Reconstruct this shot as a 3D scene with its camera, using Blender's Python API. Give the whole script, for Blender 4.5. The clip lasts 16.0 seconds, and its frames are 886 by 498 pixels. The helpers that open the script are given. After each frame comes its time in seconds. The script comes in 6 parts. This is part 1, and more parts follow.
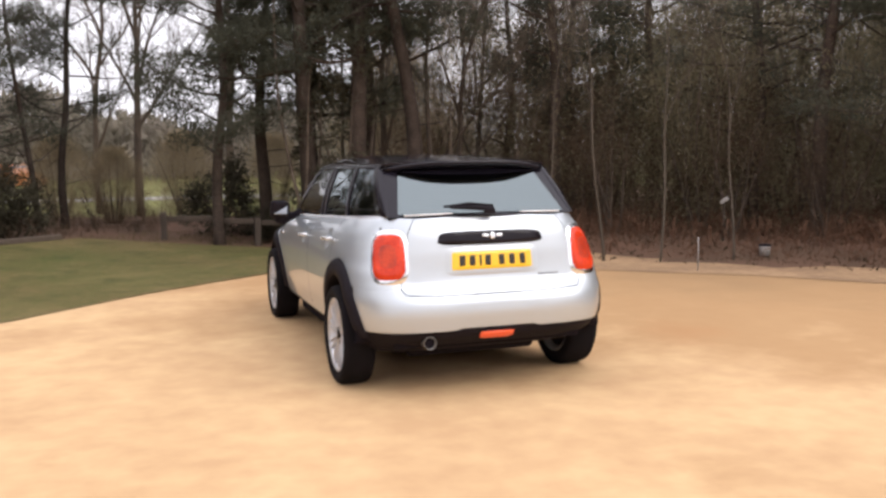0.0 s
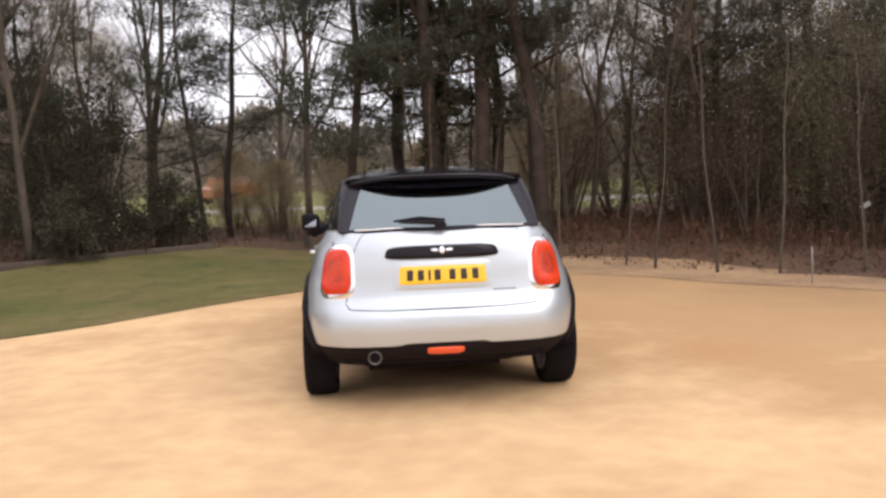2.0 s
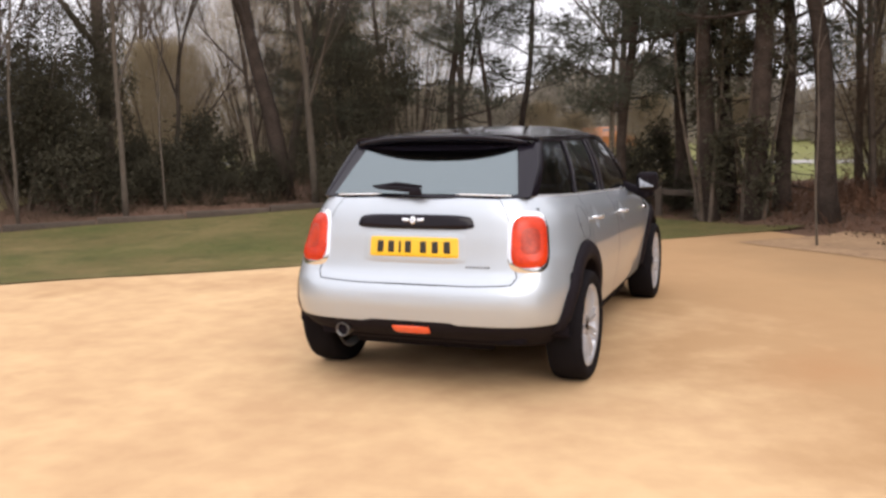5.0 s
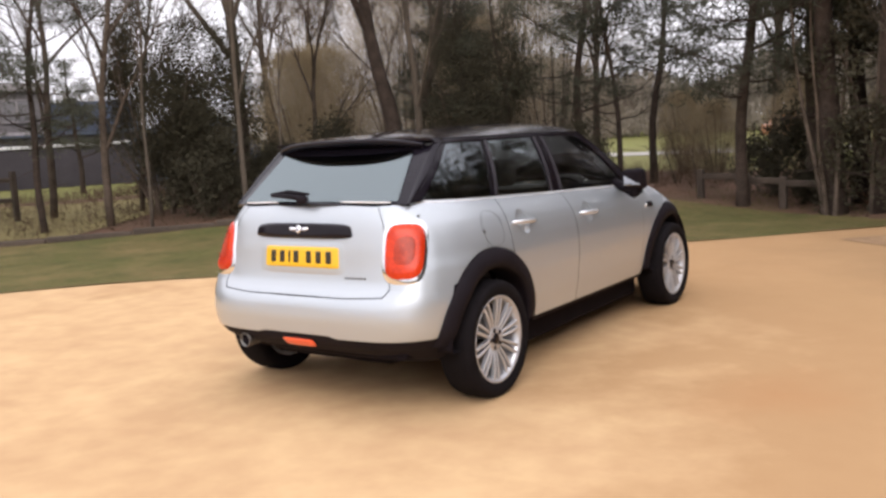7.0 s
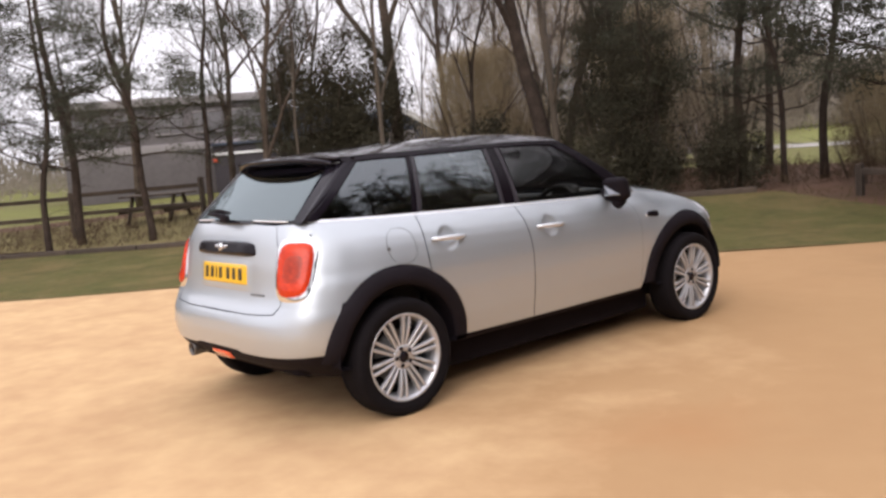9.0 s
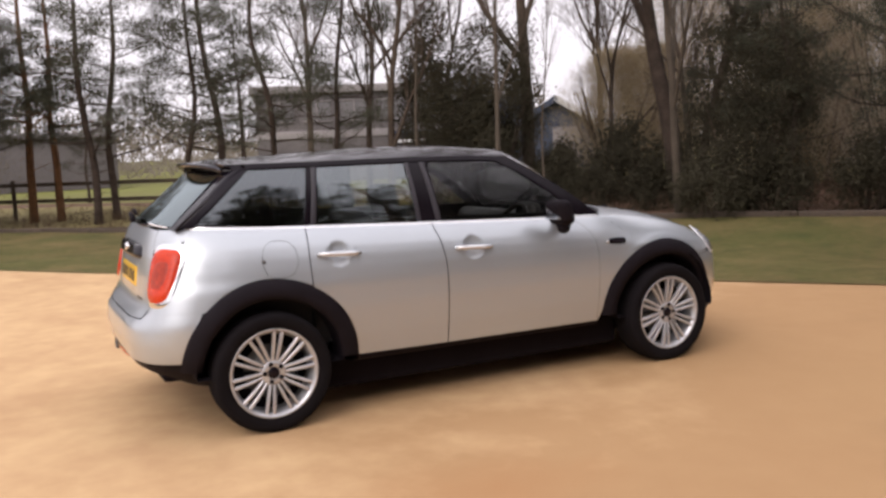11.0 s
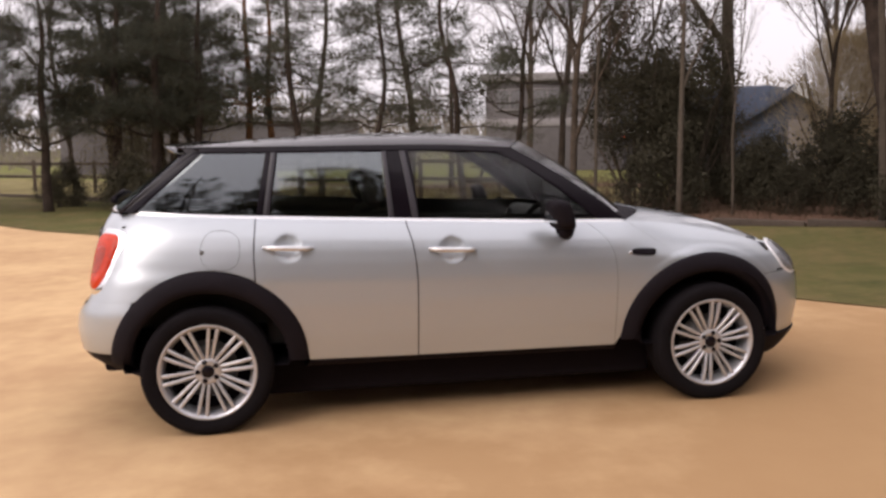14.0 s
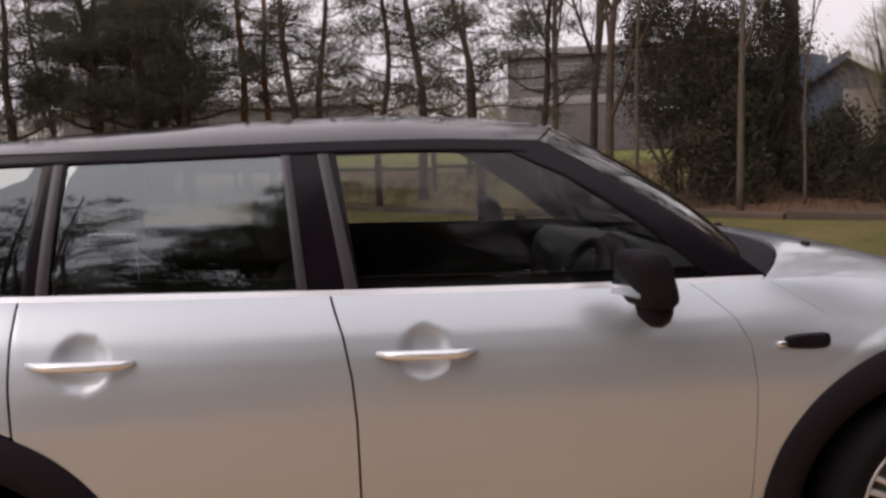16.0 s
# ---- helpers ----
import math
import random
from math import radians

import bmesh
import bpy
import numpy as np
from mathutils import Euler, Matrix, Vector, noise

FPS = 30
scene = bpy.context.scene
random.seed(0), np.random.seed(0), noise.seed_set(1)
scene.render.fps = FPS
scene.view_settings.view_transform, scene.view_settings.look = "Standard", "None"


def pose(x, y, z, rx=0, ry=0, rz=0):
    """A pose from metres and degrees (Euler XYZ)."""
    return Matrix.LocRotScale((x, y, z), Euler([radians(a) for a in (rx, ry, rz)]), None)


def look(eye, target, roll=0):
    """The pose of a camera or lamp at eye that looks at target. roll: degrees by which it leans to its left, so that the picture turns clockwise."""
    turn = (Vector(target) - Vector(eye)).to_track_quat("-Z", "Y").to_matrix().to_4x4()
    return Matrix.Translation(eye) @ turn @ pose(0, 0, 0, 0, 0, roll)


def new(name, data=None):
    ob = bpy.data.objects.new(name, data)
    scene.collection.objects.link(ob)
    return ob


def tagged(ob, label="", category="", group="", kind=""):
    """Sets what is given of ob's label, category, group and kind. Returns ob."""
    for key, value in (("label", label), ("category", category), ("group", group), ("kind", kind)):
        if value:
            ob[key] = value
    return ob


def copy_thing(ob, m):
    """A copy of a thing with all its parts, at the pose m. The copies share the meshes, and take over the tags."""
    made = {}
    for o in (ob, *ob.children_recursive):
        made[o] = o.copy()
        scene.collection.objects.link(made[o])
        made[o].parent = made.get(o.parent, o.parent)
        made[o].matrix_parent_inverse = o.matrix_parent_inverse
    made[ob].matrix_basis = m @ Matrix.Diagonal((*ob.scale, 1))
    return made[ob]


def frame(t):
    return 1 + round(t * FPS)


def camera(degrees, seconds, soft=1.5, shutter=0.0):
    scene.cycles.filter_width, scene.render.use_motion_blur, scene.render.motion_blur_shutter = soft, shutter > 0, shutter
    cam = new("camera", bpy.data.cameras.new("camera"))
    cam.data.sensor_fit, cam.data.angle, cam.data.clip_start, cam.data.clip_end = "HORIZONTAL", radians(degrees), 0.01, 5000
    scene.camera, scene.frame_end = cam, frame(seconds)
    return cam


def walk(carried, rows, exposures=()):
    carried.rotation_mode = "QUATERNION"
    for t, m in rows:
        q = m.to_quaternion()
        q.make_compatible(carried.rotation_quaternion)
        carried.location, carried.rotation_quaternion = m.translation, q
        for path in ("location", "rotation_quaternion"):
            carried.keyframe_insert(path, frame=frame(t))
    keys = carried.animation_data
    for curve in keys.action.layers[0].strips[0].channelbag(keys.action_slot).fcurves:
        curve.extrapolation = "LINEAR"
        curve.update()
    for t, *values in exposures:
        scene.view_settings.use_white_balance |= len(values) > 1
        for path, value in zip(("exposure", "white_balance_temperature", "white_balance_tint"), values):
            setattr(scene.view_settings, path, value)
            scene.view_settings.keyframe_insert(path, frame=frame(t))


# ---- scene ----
cam = camera(52.5, 16.0, soft=2.8)
# the clip's camera darkens a little as it comes round to the side
EXPOSURES = [(0, 0.36, 6600, 13), (2.5, 0.31, 6600, 13), (5, 0.3, 6600, 13), (8, 0.27, 6600, 14), (11, 0.09, 6800, 17), (14, -0.02, 6950, 19), (16, -0.24, 6950, 19)]
PATH = [
    (0, (-2.011, -6.734, 1.403), (-1.358, -4.854, 1.201), -0.7),
    (0.5, (-1.635, -6.864, 1.41), (-1.07, -4.956, 1.207), -2.1),
    (1, (-1.24, -6.945, 1.412), (-0.818, -5.001, 1.206), -1.4),
    (1.5, (-0.843, -6.969, 1.423), (-0.523, -5.006, 1.216), -0.7),
    (2, (-0.422, -7.021, 1.417), (-0.258, -5.036, 1.238), -2.0),
    (2.5, (-0.042, -7.002, 1.4), (-0.038, -5.012, 1.198), -1.9),
    (3, (0.335, -6.927, 1.416), (0.171, -4.946, 1.197), -1.6),
    (3.5, (0.763, -6.824, 1.41), (0.458, -4.861, 1.177), -1.6),
    (4, (1.117, -6.641, 1.389), (0.686, -4.703, 1.143), -1.9),
    (4.5, (1.456, -6.408, 1.399), (0.861, -4.517, 1.138), -1.8),
    (5, (1.862, -6.197, 1.42), (1.144, -4.349, 1.155), -1.1),
    (7.5, (3.556, -4.938, 1.394), (2.314, -3.391, 1.143), -4.1),
    (8, (3.892, -4.687, 1.384), (2.54, -3.232, 1.145), -4.5),
    (10.5, (5.093, -2.86, 1.442), (3.379, -1.858, 1.206), -3.6),
    (11, (5.2, -2.504, 1.423), (3.426, -1.61, 1.194), -2.4),
    (11.5, (5.256, -2.134, 1.438), (3.422, -1.377, 1.19), -2.6),
    (12, (5.308, -1.751, 1.445), (3.431, -1.113, 1.182), -1.5),
    (12.5, (5.226, -1.426, 1.426), (3.318, -0.878, 1.188), -0.4),
    (13, (5.176, -1.176, 1.404), (3.244, -0.714, 1.177), -0.2),
    (13.5, (5.207, -1.012, 1.401), (3.255, -0.636, 1.18), -0.4),
    (14, (5.111, -0.94, 1.379), (3.159, -0.577, 1.141), -0.9),
    (14.5, (4.648, -0.82, 1.393), (2.684, -0.488, 1.206), -0.5),
    (15, (4.11, -0.648, 1.389), (2.154, -0.279, 1.2), -1.2),
    (15.5, (3.521, -0.488, 1.398), (1.564, -0.144, 1.17), -1.0),
    (16, (2.904, -0.365, 1.398), (0.947, -0.061, 1.122), -2.4),
]
walk(cam, [(t, look(eye, target, roll)) for t, eye, target, roll in PATH], EXPOSURES)

# ---- world, sun, exposure ----
scene.view_settings.exposure = 0.0
world = bpy.data.worlds.new("overcast_sky")
scene.world = world
world.use_nodes = True
wn, wl = world.node_tree.nodes, world.node_tree.links
wn.clear()
w_out = wn.new("ShaderNodeOutputWorld")
w_bg = wn.new("ShaderNodeBackground")
w_sky = wn.new("ShaderNodeTexSky")
w_sky.sky_type = "NISHITA"
w_sky.sun_disc = False
w_sky.sun_elevation = radians(42)
w_sky.sun_rotation = radians(150)
w_sky.air_density, w_sky.dust_density, w_sky.ozone_density = 1.0, 4.0, 1.0
w_hsv = wn.new("ShaderNodeHueSaturation")
w_hsv.inputs["Saturation"].default_value = 0.25
# cloud cover: twice as bright overhead as at the horizon
w_dir = wn.new("ShaderNodeTexCoord")
w_sep = wn.new("ShaderNodeSeparateXYZ")
w_up = wn.new("ShaderNodeMapRange")
w_up.inputs["To Min"].default_value, w_up.inputs["To Max"].default_value = 0.5, 0.86
w_cloud = wn.new("ShaderNodeVectorMath")
w_cloud.operation = "SCALE"
w_cloud.inputs[0].default_value = (15.3, 15.3, 16.4)
w_mix = wn.new("ShaderNodeMix")
w_mix.data_type = "RGBA"
w_mix.inputs[0].default_value = 0.88
wl.new(w_dir.outputs["Generated"], w_sep.inputs[0])
wl.new(w_sep.outputs["Z"], w_up.inputs["Value"])
wl.new(w_up.outputs[0], w_cloud.inputs["Scale"])
wl.new(w_sky.outputs[0], w_hsv.inputs["Color"])
wl.new(w_hsv.outputs[0], w_mix.inputs[6])
wl.new(w_cloud.outputs[0], w_mix.inputs[7])
wl.new(w_mix.outputs[2], w_bg.inputs["Color"])
w_bg.inputs["Strength"].default_value = 0.13
wl.new(w_bg.outputs[0], w_out.inputs["Surface"])

sun_data = bpy.data.lights.new("sun", "SUN")
sun_data.energy, sun_data.angle, sun_data.color = 1.1, radians(40), (1.0, 0.95, 0.88)
sun = new("sun", sun_data)
sun.matrix_world = look((7, -10, 11), (0, 0, 0))

# ---- materials ----
def make_material(name, color, rough=0.7, metal=0.0, vary=0.0, scale=6.0, fine=60.0, bump=0.0, bump_scale=40.0,
                  second=None, coat=0.0, per_object=0.0, per_island=0.0, specular=0.5):
    """A procedural surface: colour varied at two scales, with fine relief."""
    m = bpy.data.materials.new(name)
    m.use_nodes = True
    n, l = m.node_tree.nodes, m.node_tree.links
    b = n["Principled BSDF"]
    b.inputs["Roughness"].default_value = rough
    b.inputs["Metallic"].default_value = metal
    b.inputs["Coat Weight"].default_value = coat
    b.inputs["Coat Roughness"].default_value = 0.03
    b.inputs["Specular IOR Level"].default_value = specular
    b.inputs["Base Color"].default_value = (*color, 1)
    tc = n.new("ShaderNodeTexCoord")
    if vary:
        other = second or tuple(c * (1 - vary) for c in color)
        big, small = n.new("ShaderNodeTexNoise"), n.new("ShaderNodeTexNoise")
        big.inputs["Scale"].default_value, small.inputs["Scale"].default_value = scale, fine
        big.inputs["Detail"].default_value, small.inputs["Detail"].default_value = 5, 3
        add = n.new("ShaderNodeMath")
        add.operation = "MULTIPLY_ADD"
        add.inputs[1].default_value = 0.6
        half = n.new("ShaderNodeMath")
        half.operation = "MULTIPLY"
        half.inputs[1].default_value = 0.4
        ramp = n.new("ShaderNodeValToRGB")
        ramp.color_ramp.elements[0].position, ramp.color_ramp.elements[1].position = 0.36, 0.64
        ramp.color_ramp.elements[0].color, ramp.color_ramp.elements[1].color = (*other, 1), (*color, 1)
        l.new(tc.outputs["Object"], big.inputs["Vector"])
        l.new(tc.outputs["Object"], small.inputs["Vector"])
        l.new(small.outputs["Fac"], half.inputs[0])
        l.new(big.outputs["Fac"], add.inputs[0])
        l.new(half.outputs[0], add.inputs[2])
        l.new(add.outputs[0], ramp.inputs["Fac"])
        out = ramp.outputs["Color"]
        if per_object or per_island:
            hsv = n.new("ShaderNodeHueSaturation")
            if per_object:
                info = n.new("ShaderNodeObjectInfo").outputs["Random"]
            else:
                info = n.new("ShaderNodeNewGeometry").outputs["Random Per Island"]
            span = n.new("ShaderNodeMapRange")
            amount = per_object or per_island
            span.inputs["To Min"].default_value, span.inputs["To Max"].default_value = 1 - amount, 1 + amount
            l.new(info, span.inputs["Value"])
            l.new(span.outputs[0], hsv.inputs["Value"])
            l.new(out, hsv.inputs["Color"])
            out = hsv.outputs["Color"]
        l.new(out, b.inputs["Base Color"])
    if bump:
        tex, bp = n.new("ShaderNodeTexNoise"), n.new("ShaderNodeBump")
        tex.inputs["Scale"].default_value, tex.inputs["Detail"].default_value = bump_scale, 6
        bp.inputs["Strength"].default_value, bp.inputs["Distance"].default_value = min(1.0, bump), 0.02
        l.new(tc.outputs["Object"], tex.inputs["Vector"])
        l.new(tex.outputs["Fac"], bp.inputs["Height"])
        l.new(bp.outputs["Normal"], b.inputs["Normal"])
    return m


def let_through(m, share):
    """Thin leaves and shoots pass part of the light that falls on their far side."""
    n, l = m.node_tree.nodes, m.node_tree.links
    b, out = n["Principled BSDF"], n["Material Output"]
    thin, mix = n.new("ShaderNodeBsdfTranslucent"), n.new("ShaderNodeMixShader")
    mix.inputs[0].default_value = share
    l.new(b.inputs["Base Color"].links[0].from_socket, thin.inputs["Color"])
    l.new(b.outputs[0], mix.inputs[1])
    l.new(thin.outputs[0], mix.inputs[2])
    l.new(mix.outputs[0], out.inputs["Surface"])


def make_glass(name, tint, ior, sheen=(1, 1, 1)):
    """Tinted pane: what lies behind shows through, the gloss grows towards grazing angles."""
    m = bpy.data.materials.new(name)
    m.use_nodes = True
    n, l = m.node_tree.nodes, m.node_tree.links
    n.clear()
    out, mix = n.new("ShaderNodeOutputMaterial"), n.new("ShaderNodeMixShader")
    clear, gloss, fres = n.new("ShaderNodeBsdfTransparent"), n.new("ShaderNodeBsdfGlossy"), n.new("ShaderNodeFresnel")
    clear.inputs["Color"].default_value = (*tint, 1)
    gloss.inputs["Roughness"].default_value = 0.01
    gloss.inputs["Color"].default_value = (*sheen, 1)
    fres.inputs["IOR"].default_value = ior
    l.new(fres.outputs[0], mix.inputs[0])
    l.new(clear.outputs[0], mix.inputs[1])
    l.new(gloss.outputs[0], mix.inputs[2])
    l.new(mix.outputs[0], out.inputs["Surface"])
    return m


def patched(m, tone, scale, lo, hi, most):
    """Worn patches of another tone, broken up at several sizes."""
    n, l = m.node_tree.nodes, m.node_tree.links
    base = n["Principled BSDF"].inputs["Base Color"]
    tex, ramp, mix, co = n.new("ShaderNodeTexNoise"), n.new("ShaderNodeValToRGB"), n.new("ShaderNodeMix"), n.new("ShaderNodeTexCoord")
    tex.inputs["Scale"].default_value, tex.inputs["Detail"].default_value, tex.inputs["Roughness"].default_value = scale, 8, 0.65
    ramp.color_ramp.elements[0].position, ramp.color_ramp.elements[1].position = lo, hi
    ramp.color_ramp.elements[0].color, ramp.color_ramp.elements[1].color = (0, 0, 0, 1), (most, most, most, 1)
    mix.data_type = "RGBA"
    mix.inputs[7].default_value = (*tone, 1)
    l.new(co.outputs["Object"], tex.inputs["Vector"])
    l.new(tex.outputs["Fac"], ramp.inputs["Fac"])
    l.new(ramp.outputs["Color"], mix.inputs[0])
    l.new(base.links[0].from_socket, mix.inputs[6])
    l.new(mix.outputs[2], base)


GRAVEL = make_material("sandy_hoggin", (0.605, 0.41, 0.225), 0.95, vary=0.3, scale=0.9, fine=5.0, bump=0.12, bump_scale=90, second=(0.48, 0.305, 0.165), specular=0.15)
gn, gl = GRAVEL.node_tree.nodes, GRAVEL.node_tree.links
g_base = gn["Principled BSDF"].inputs["Base Color"]
g_from = g_base.links[0].from_socket
g_tex, g_ramp, g_mix = gn.new("ShaderNodeTexNoise"), gn.new("ShaderNodeValToRGB"), gn.new("ShaderNodeMix")
g_tex.inputs["Scale"].default_value, g_tex.inputs["Detail"].default_value, g_tex.inputs["Roughness"].default_value = 0.55, 7, 0.62
g_ramp.color_ramp.elements[0].position, g_ramp.color_ramp.elements[1].position = 0.54, 0.72
g_ramp.color_ramp.elements[0].color, g_ramp.color_ramp.elements[1].color = (0, 0, 0, 1), (0.78, 0.78, 0.78, 1)
g_mix.data_type = "RGBA"
g_mix.inputs[7].default_value = (0.38, 0.225, 0.11, 1)
g_co = gn.new("ShaderNodeTexCoord")
gl.new(g_co.outputs["Object"], g_tex.inputs["Vector"])
# more earth trodden into it towards the wood
g_dot, g_span, g_add = gn.new("ShaderNodeVectorMath"), gn.new("ShaderNodeMapRange"), gn.new("ShaderNodeMath")
g_dot.operation, g_add.operation = "DOT_PRODUCT", "ADD"
g_dot.inputs[1].default_value = (0.748, 0.663, 0)
g_span.inputs["From Min"].default_value, g_span.inputs["From Max"].default_value = -0.9, 3.9
g_span.inputs["To Min"].default_value, g_span.inputs["To Max"].default_value = 0.0, 0.46
gl.new(g_co.outputs["Object"], g_dot.inputs[0])
gl.new(g_dot.outputs["Value"], g_span.inputs["Value"])
gl.new(g_span.outputs[0], g_add.inputs[0])
gl.new(g_tex.outputs["Fac"], g_add.inputs[1])
gl.new(g_add.outputs[0], g_ramp.inputs["Fac"])
gl.new(g_ramp.outputs["Color"], g_mix.inputs[0])
gl.new(g_from, g_mix.inputs[6])
g_last = g_mix.outputs[2]
# damp and trodden patches: place, size, strength, colour
for spot, size, amount, tone in (((-1.47, -1.15), 0.24, 0.35, (0.36, 0.22, 0.12)), ((2.1, -0.72), 0.50, 0.45, (0.40, 0.20, 0.09)), ((1.9, 1.7), 1.5, 0.42, (0.40, 0.25, 0.125)),
                                 ((2.7, 4.2), 1.9, 0.74, (0.30, 0.19, 0.10)), ((4.4, 1.9), 2.0, 0.72, (0.30, 0.19, 0.10)), ((-0.6, -3.2), 0.8, 0.14, (0.42, 0.26, 0.14))):
    away, mess, push, reach_, mul, mix = (gn.new(k) for k in ("ShaderNodeVectorMath", "ShaderNodeTexNoise", "ShaderNodeMath", "ShaderNodeMapRange", "ShaderNodeMath", "ShaderNodeMix"))
    away.operation, push.operation, mul.operation, mix.data_type = "DISTANCE", "MULTIPLY_ADD", "MULTIPLY", "RGBA"
    away.inputs[1].default_value = (*spot, 0.008)
    mess.inputs["Scale"].default_value, mess.inputs["Detail"].default_value = 1.6 / size ** 0.5, 5
    push.inputs[1].default_value = size * 1.6
    reach_.inputs["From Min"].default_value, reach_.inputs["From Max"].default_value = size * 1.9, size * 0.7
    mul.inputs[1].default_value = amount
    mix.inputs[7].default_value = (*tone, 1)
    gl.new(g_co.outputs["Object"], away.inputs[0])
    gl.new(g_co.outputs["Object"], mess.inputs["Vector"])
    gl.new(mess.outputs["Fac"], push.inputs[0])
    gl.new(away.outputs["Value"], push.inputs[2])
    gl.new(push.outputs[0], reach_.inputs["Value"])
    gl.new(reach_.outputs[0], mul.inputs[0])
    gl.new(mul.outputs[0], mix.inputs[0])
    gl.new(g_last, mix.inputs[6])
    g_last = mix.outputs[2]
gl.new(g_last, g_base)
TURF = make_material("turf", (0.082, 0.092, 0.029), 0.95, vary=0.7, scale=0.55, fine=11, bump=1.0, bump_scale=40, second=(0.150, 0.112, 0.050), specular=0.1)
patched(TURF, (0.215, 0.158, 0.074), 0.75, 0.48, 0.66, 0.5)
patched(TURF, (0.062, 0.070, 0.024), 1.9, 0.50, 0.68, 0.7)
LITTER = make_material("leaf_litter", (0.145, 0.082, 0.056), 0.95, vary=0.5, scale=1.2, fine=22, bump=0.8, bump_scale=30, second=(0.10, 0.066, 0.045), specular=0.1)
ROUGH = make_material("rough_straw_grass", (0.23, 0.19, 0.085), 0.95, vary=0.45, scale=0.6, fine=9, bump=0.7, bump_scale=25, second=(0.15, 0.125, 0.055), specular=0.1)
FIELD = make_material("pasture", (0.17, 0.18, 0.055), 0.95, vary=0.4, scale=0.06, fine=1.5, bump=0.5, bump_scale=8, second=(0.13, 0.115, 0.05), specular=0.1)
TRACK = make_material("pale_track", (0.33, 0.31, 0.28), 0.9, vary=0.3, scale=0.5, fine=8, bump=0.3)
BLADE = make_material("grass_blades", (0.095, 0.103, 0.035), 0.8, vary=0.5, scale=0.8, fine=5, second=(0.115, 0.09, 0.035), specular=0.15)
patched(BLADE, (0.195, 0.145, 0.066), 0.75, 0.48, 0.66, 0.65)
PINE_BARK = make_material("pine_bark", (0.080, 0.058, 0.046), 0.95, vary=0.5, scale=5, fine=30, bump=1.0, bump_scale=22, second=(0.038, 0.029, 0.023), per_object=0.3, specular=0.15)
# pine bark with the warm light on the far trunks put into its colour
LIT_BARK = make_material("lit_pine_bark", (0.20, 0.10, 0.05), 0.95, vary=0.5, scale=4, fine=25, bump=1.0, bump_scale=22, specular=0.15)
PALE_BARK = make_material("pale_bark", (0.115, 0.092, 0.072), 0.9, vary=0.6, scale=3, fine=18, bump=0.8, bump_scale=25, second=(0.075, 0.062, 0.048), per_object=0.25, specular=0.15)
BARE_BARK = make_material("bare_twig_bark", (0.125, 0.096, 0.074), 0.95, vary=0.5, scale=4, fine=22, bump=0.8, bump_scale=25, per_object=0.25, specular=0.15)
NEEDLES = make_material("pine_needles", (0.088, 0.090, 0.064), 0.85, vary=0.4, scale=2, fine=9, second=(0.058, 0.058, 0.043), per_object=0.25, specular=0.08)
HOLLY = make_material("dark_evergreen_leaves", (0.078, 0.071, 0.048), 0.9, vary=0.35, scale=1.2, fine=5, second=(0.056, 0.050, 0.034), per_object=0.25, specular=0.06)
OLIVE = make_material("budding_shrub_leaves", (0.34, 0.275, 0.175), 0.85, vary=0.4, scale=1.2, fine=5, second=(0.25, 0.195, 0.12), per_object=0.12, specular=0.08)
BRAMBLE = make_material("dead_bramble", (0.14, 0.09, 0.064), 0.9, vary=0.5, scale=2, fine=14, second=(0.09, 0.068, 0.042), specular=0.15)
PALE_PLASTIC = make_material("dulled_white_plastic", (0.36, 0.34, 0.32), 0.6, vary=0.3, scale=9, fine=60)
TIMBER = make_material("weathered_timber", (0.095, 0.07, 0.052), 0.9, vary=0.4, scale=3, fine=30, bump=0.6, bump_scale=30, per_object=0.2)
UNDERWOOD = make_material("dim_underwood_leaves", (0.245, 0.208, 0.130), 0.95, vary=0.45, scale=1.2, fine=7, second=(0.140, 0.122, 0.076), per_object=0.25, specular=0.05)
BRACKEN = make_material("red_brown_bracken", (0.15, 0.078, 0.048), 0.9, vary=0.5, scale=2, fine=14, second=(0.095, 0.055, 0.036), specular=0.1)
FAR_WOOD = make_material("far_bare_wood", (0.28, 0.24, 0.20), 1.0, vary=0.4, scale=0.12, fine=0.8, second=(0.20, 0.18, 0.14), per_island=0.15, specular=0.0)
BRICK_FAR = make_material("grey_brown_cladding", (0.155, 0.138, 0.140), 0.8, vary=0.25, scale=0.6, fine=5, bump=0.2)
BAND = make_material("pale_fascia", (0.30, 0.275, 0.275), 0.7, vary=0.2, scale=0.6, fine=5)
DARKWIN = make_material("dark_window_pane", (0.17, 0.16, 0.165), 0.5, vary=0.2)
TWIGS = make_material("grey_brown_twigs", (0.42, 0.35, 0.265), 0.95, vary=0.4, scale=1.5, fine=8, second=(0.30, 0.25, 0.185), per_object=0.2, specular=0.1)
DARK_WALL = make_material("dark_stained_boards", (0.045, 0.038, 0.045), 0.8, vary=0.3, scale=2, fine=12, bump=0.3)
SLATE = make_material("blue_grey_slate", (0.068, 0.086, 0.130), 0.7, vary=0.3, scale=2, fine=12, bump=0.4)
WHITE_TRIM = make_material("white_painted_board", (0.75, 0.75, 0.75), 0.6, vary=0.1)

for leaf, share in ((NEEDLES, 0.3), (HOLLY, 0.25), (OLIVE, 0.45), (UNDERWOOD, 0.45), (TWIGS, 0.45), (BRAMBLE, 0.45), (FAR_WOOD, 0.45)):
    let_through(leaf, share)

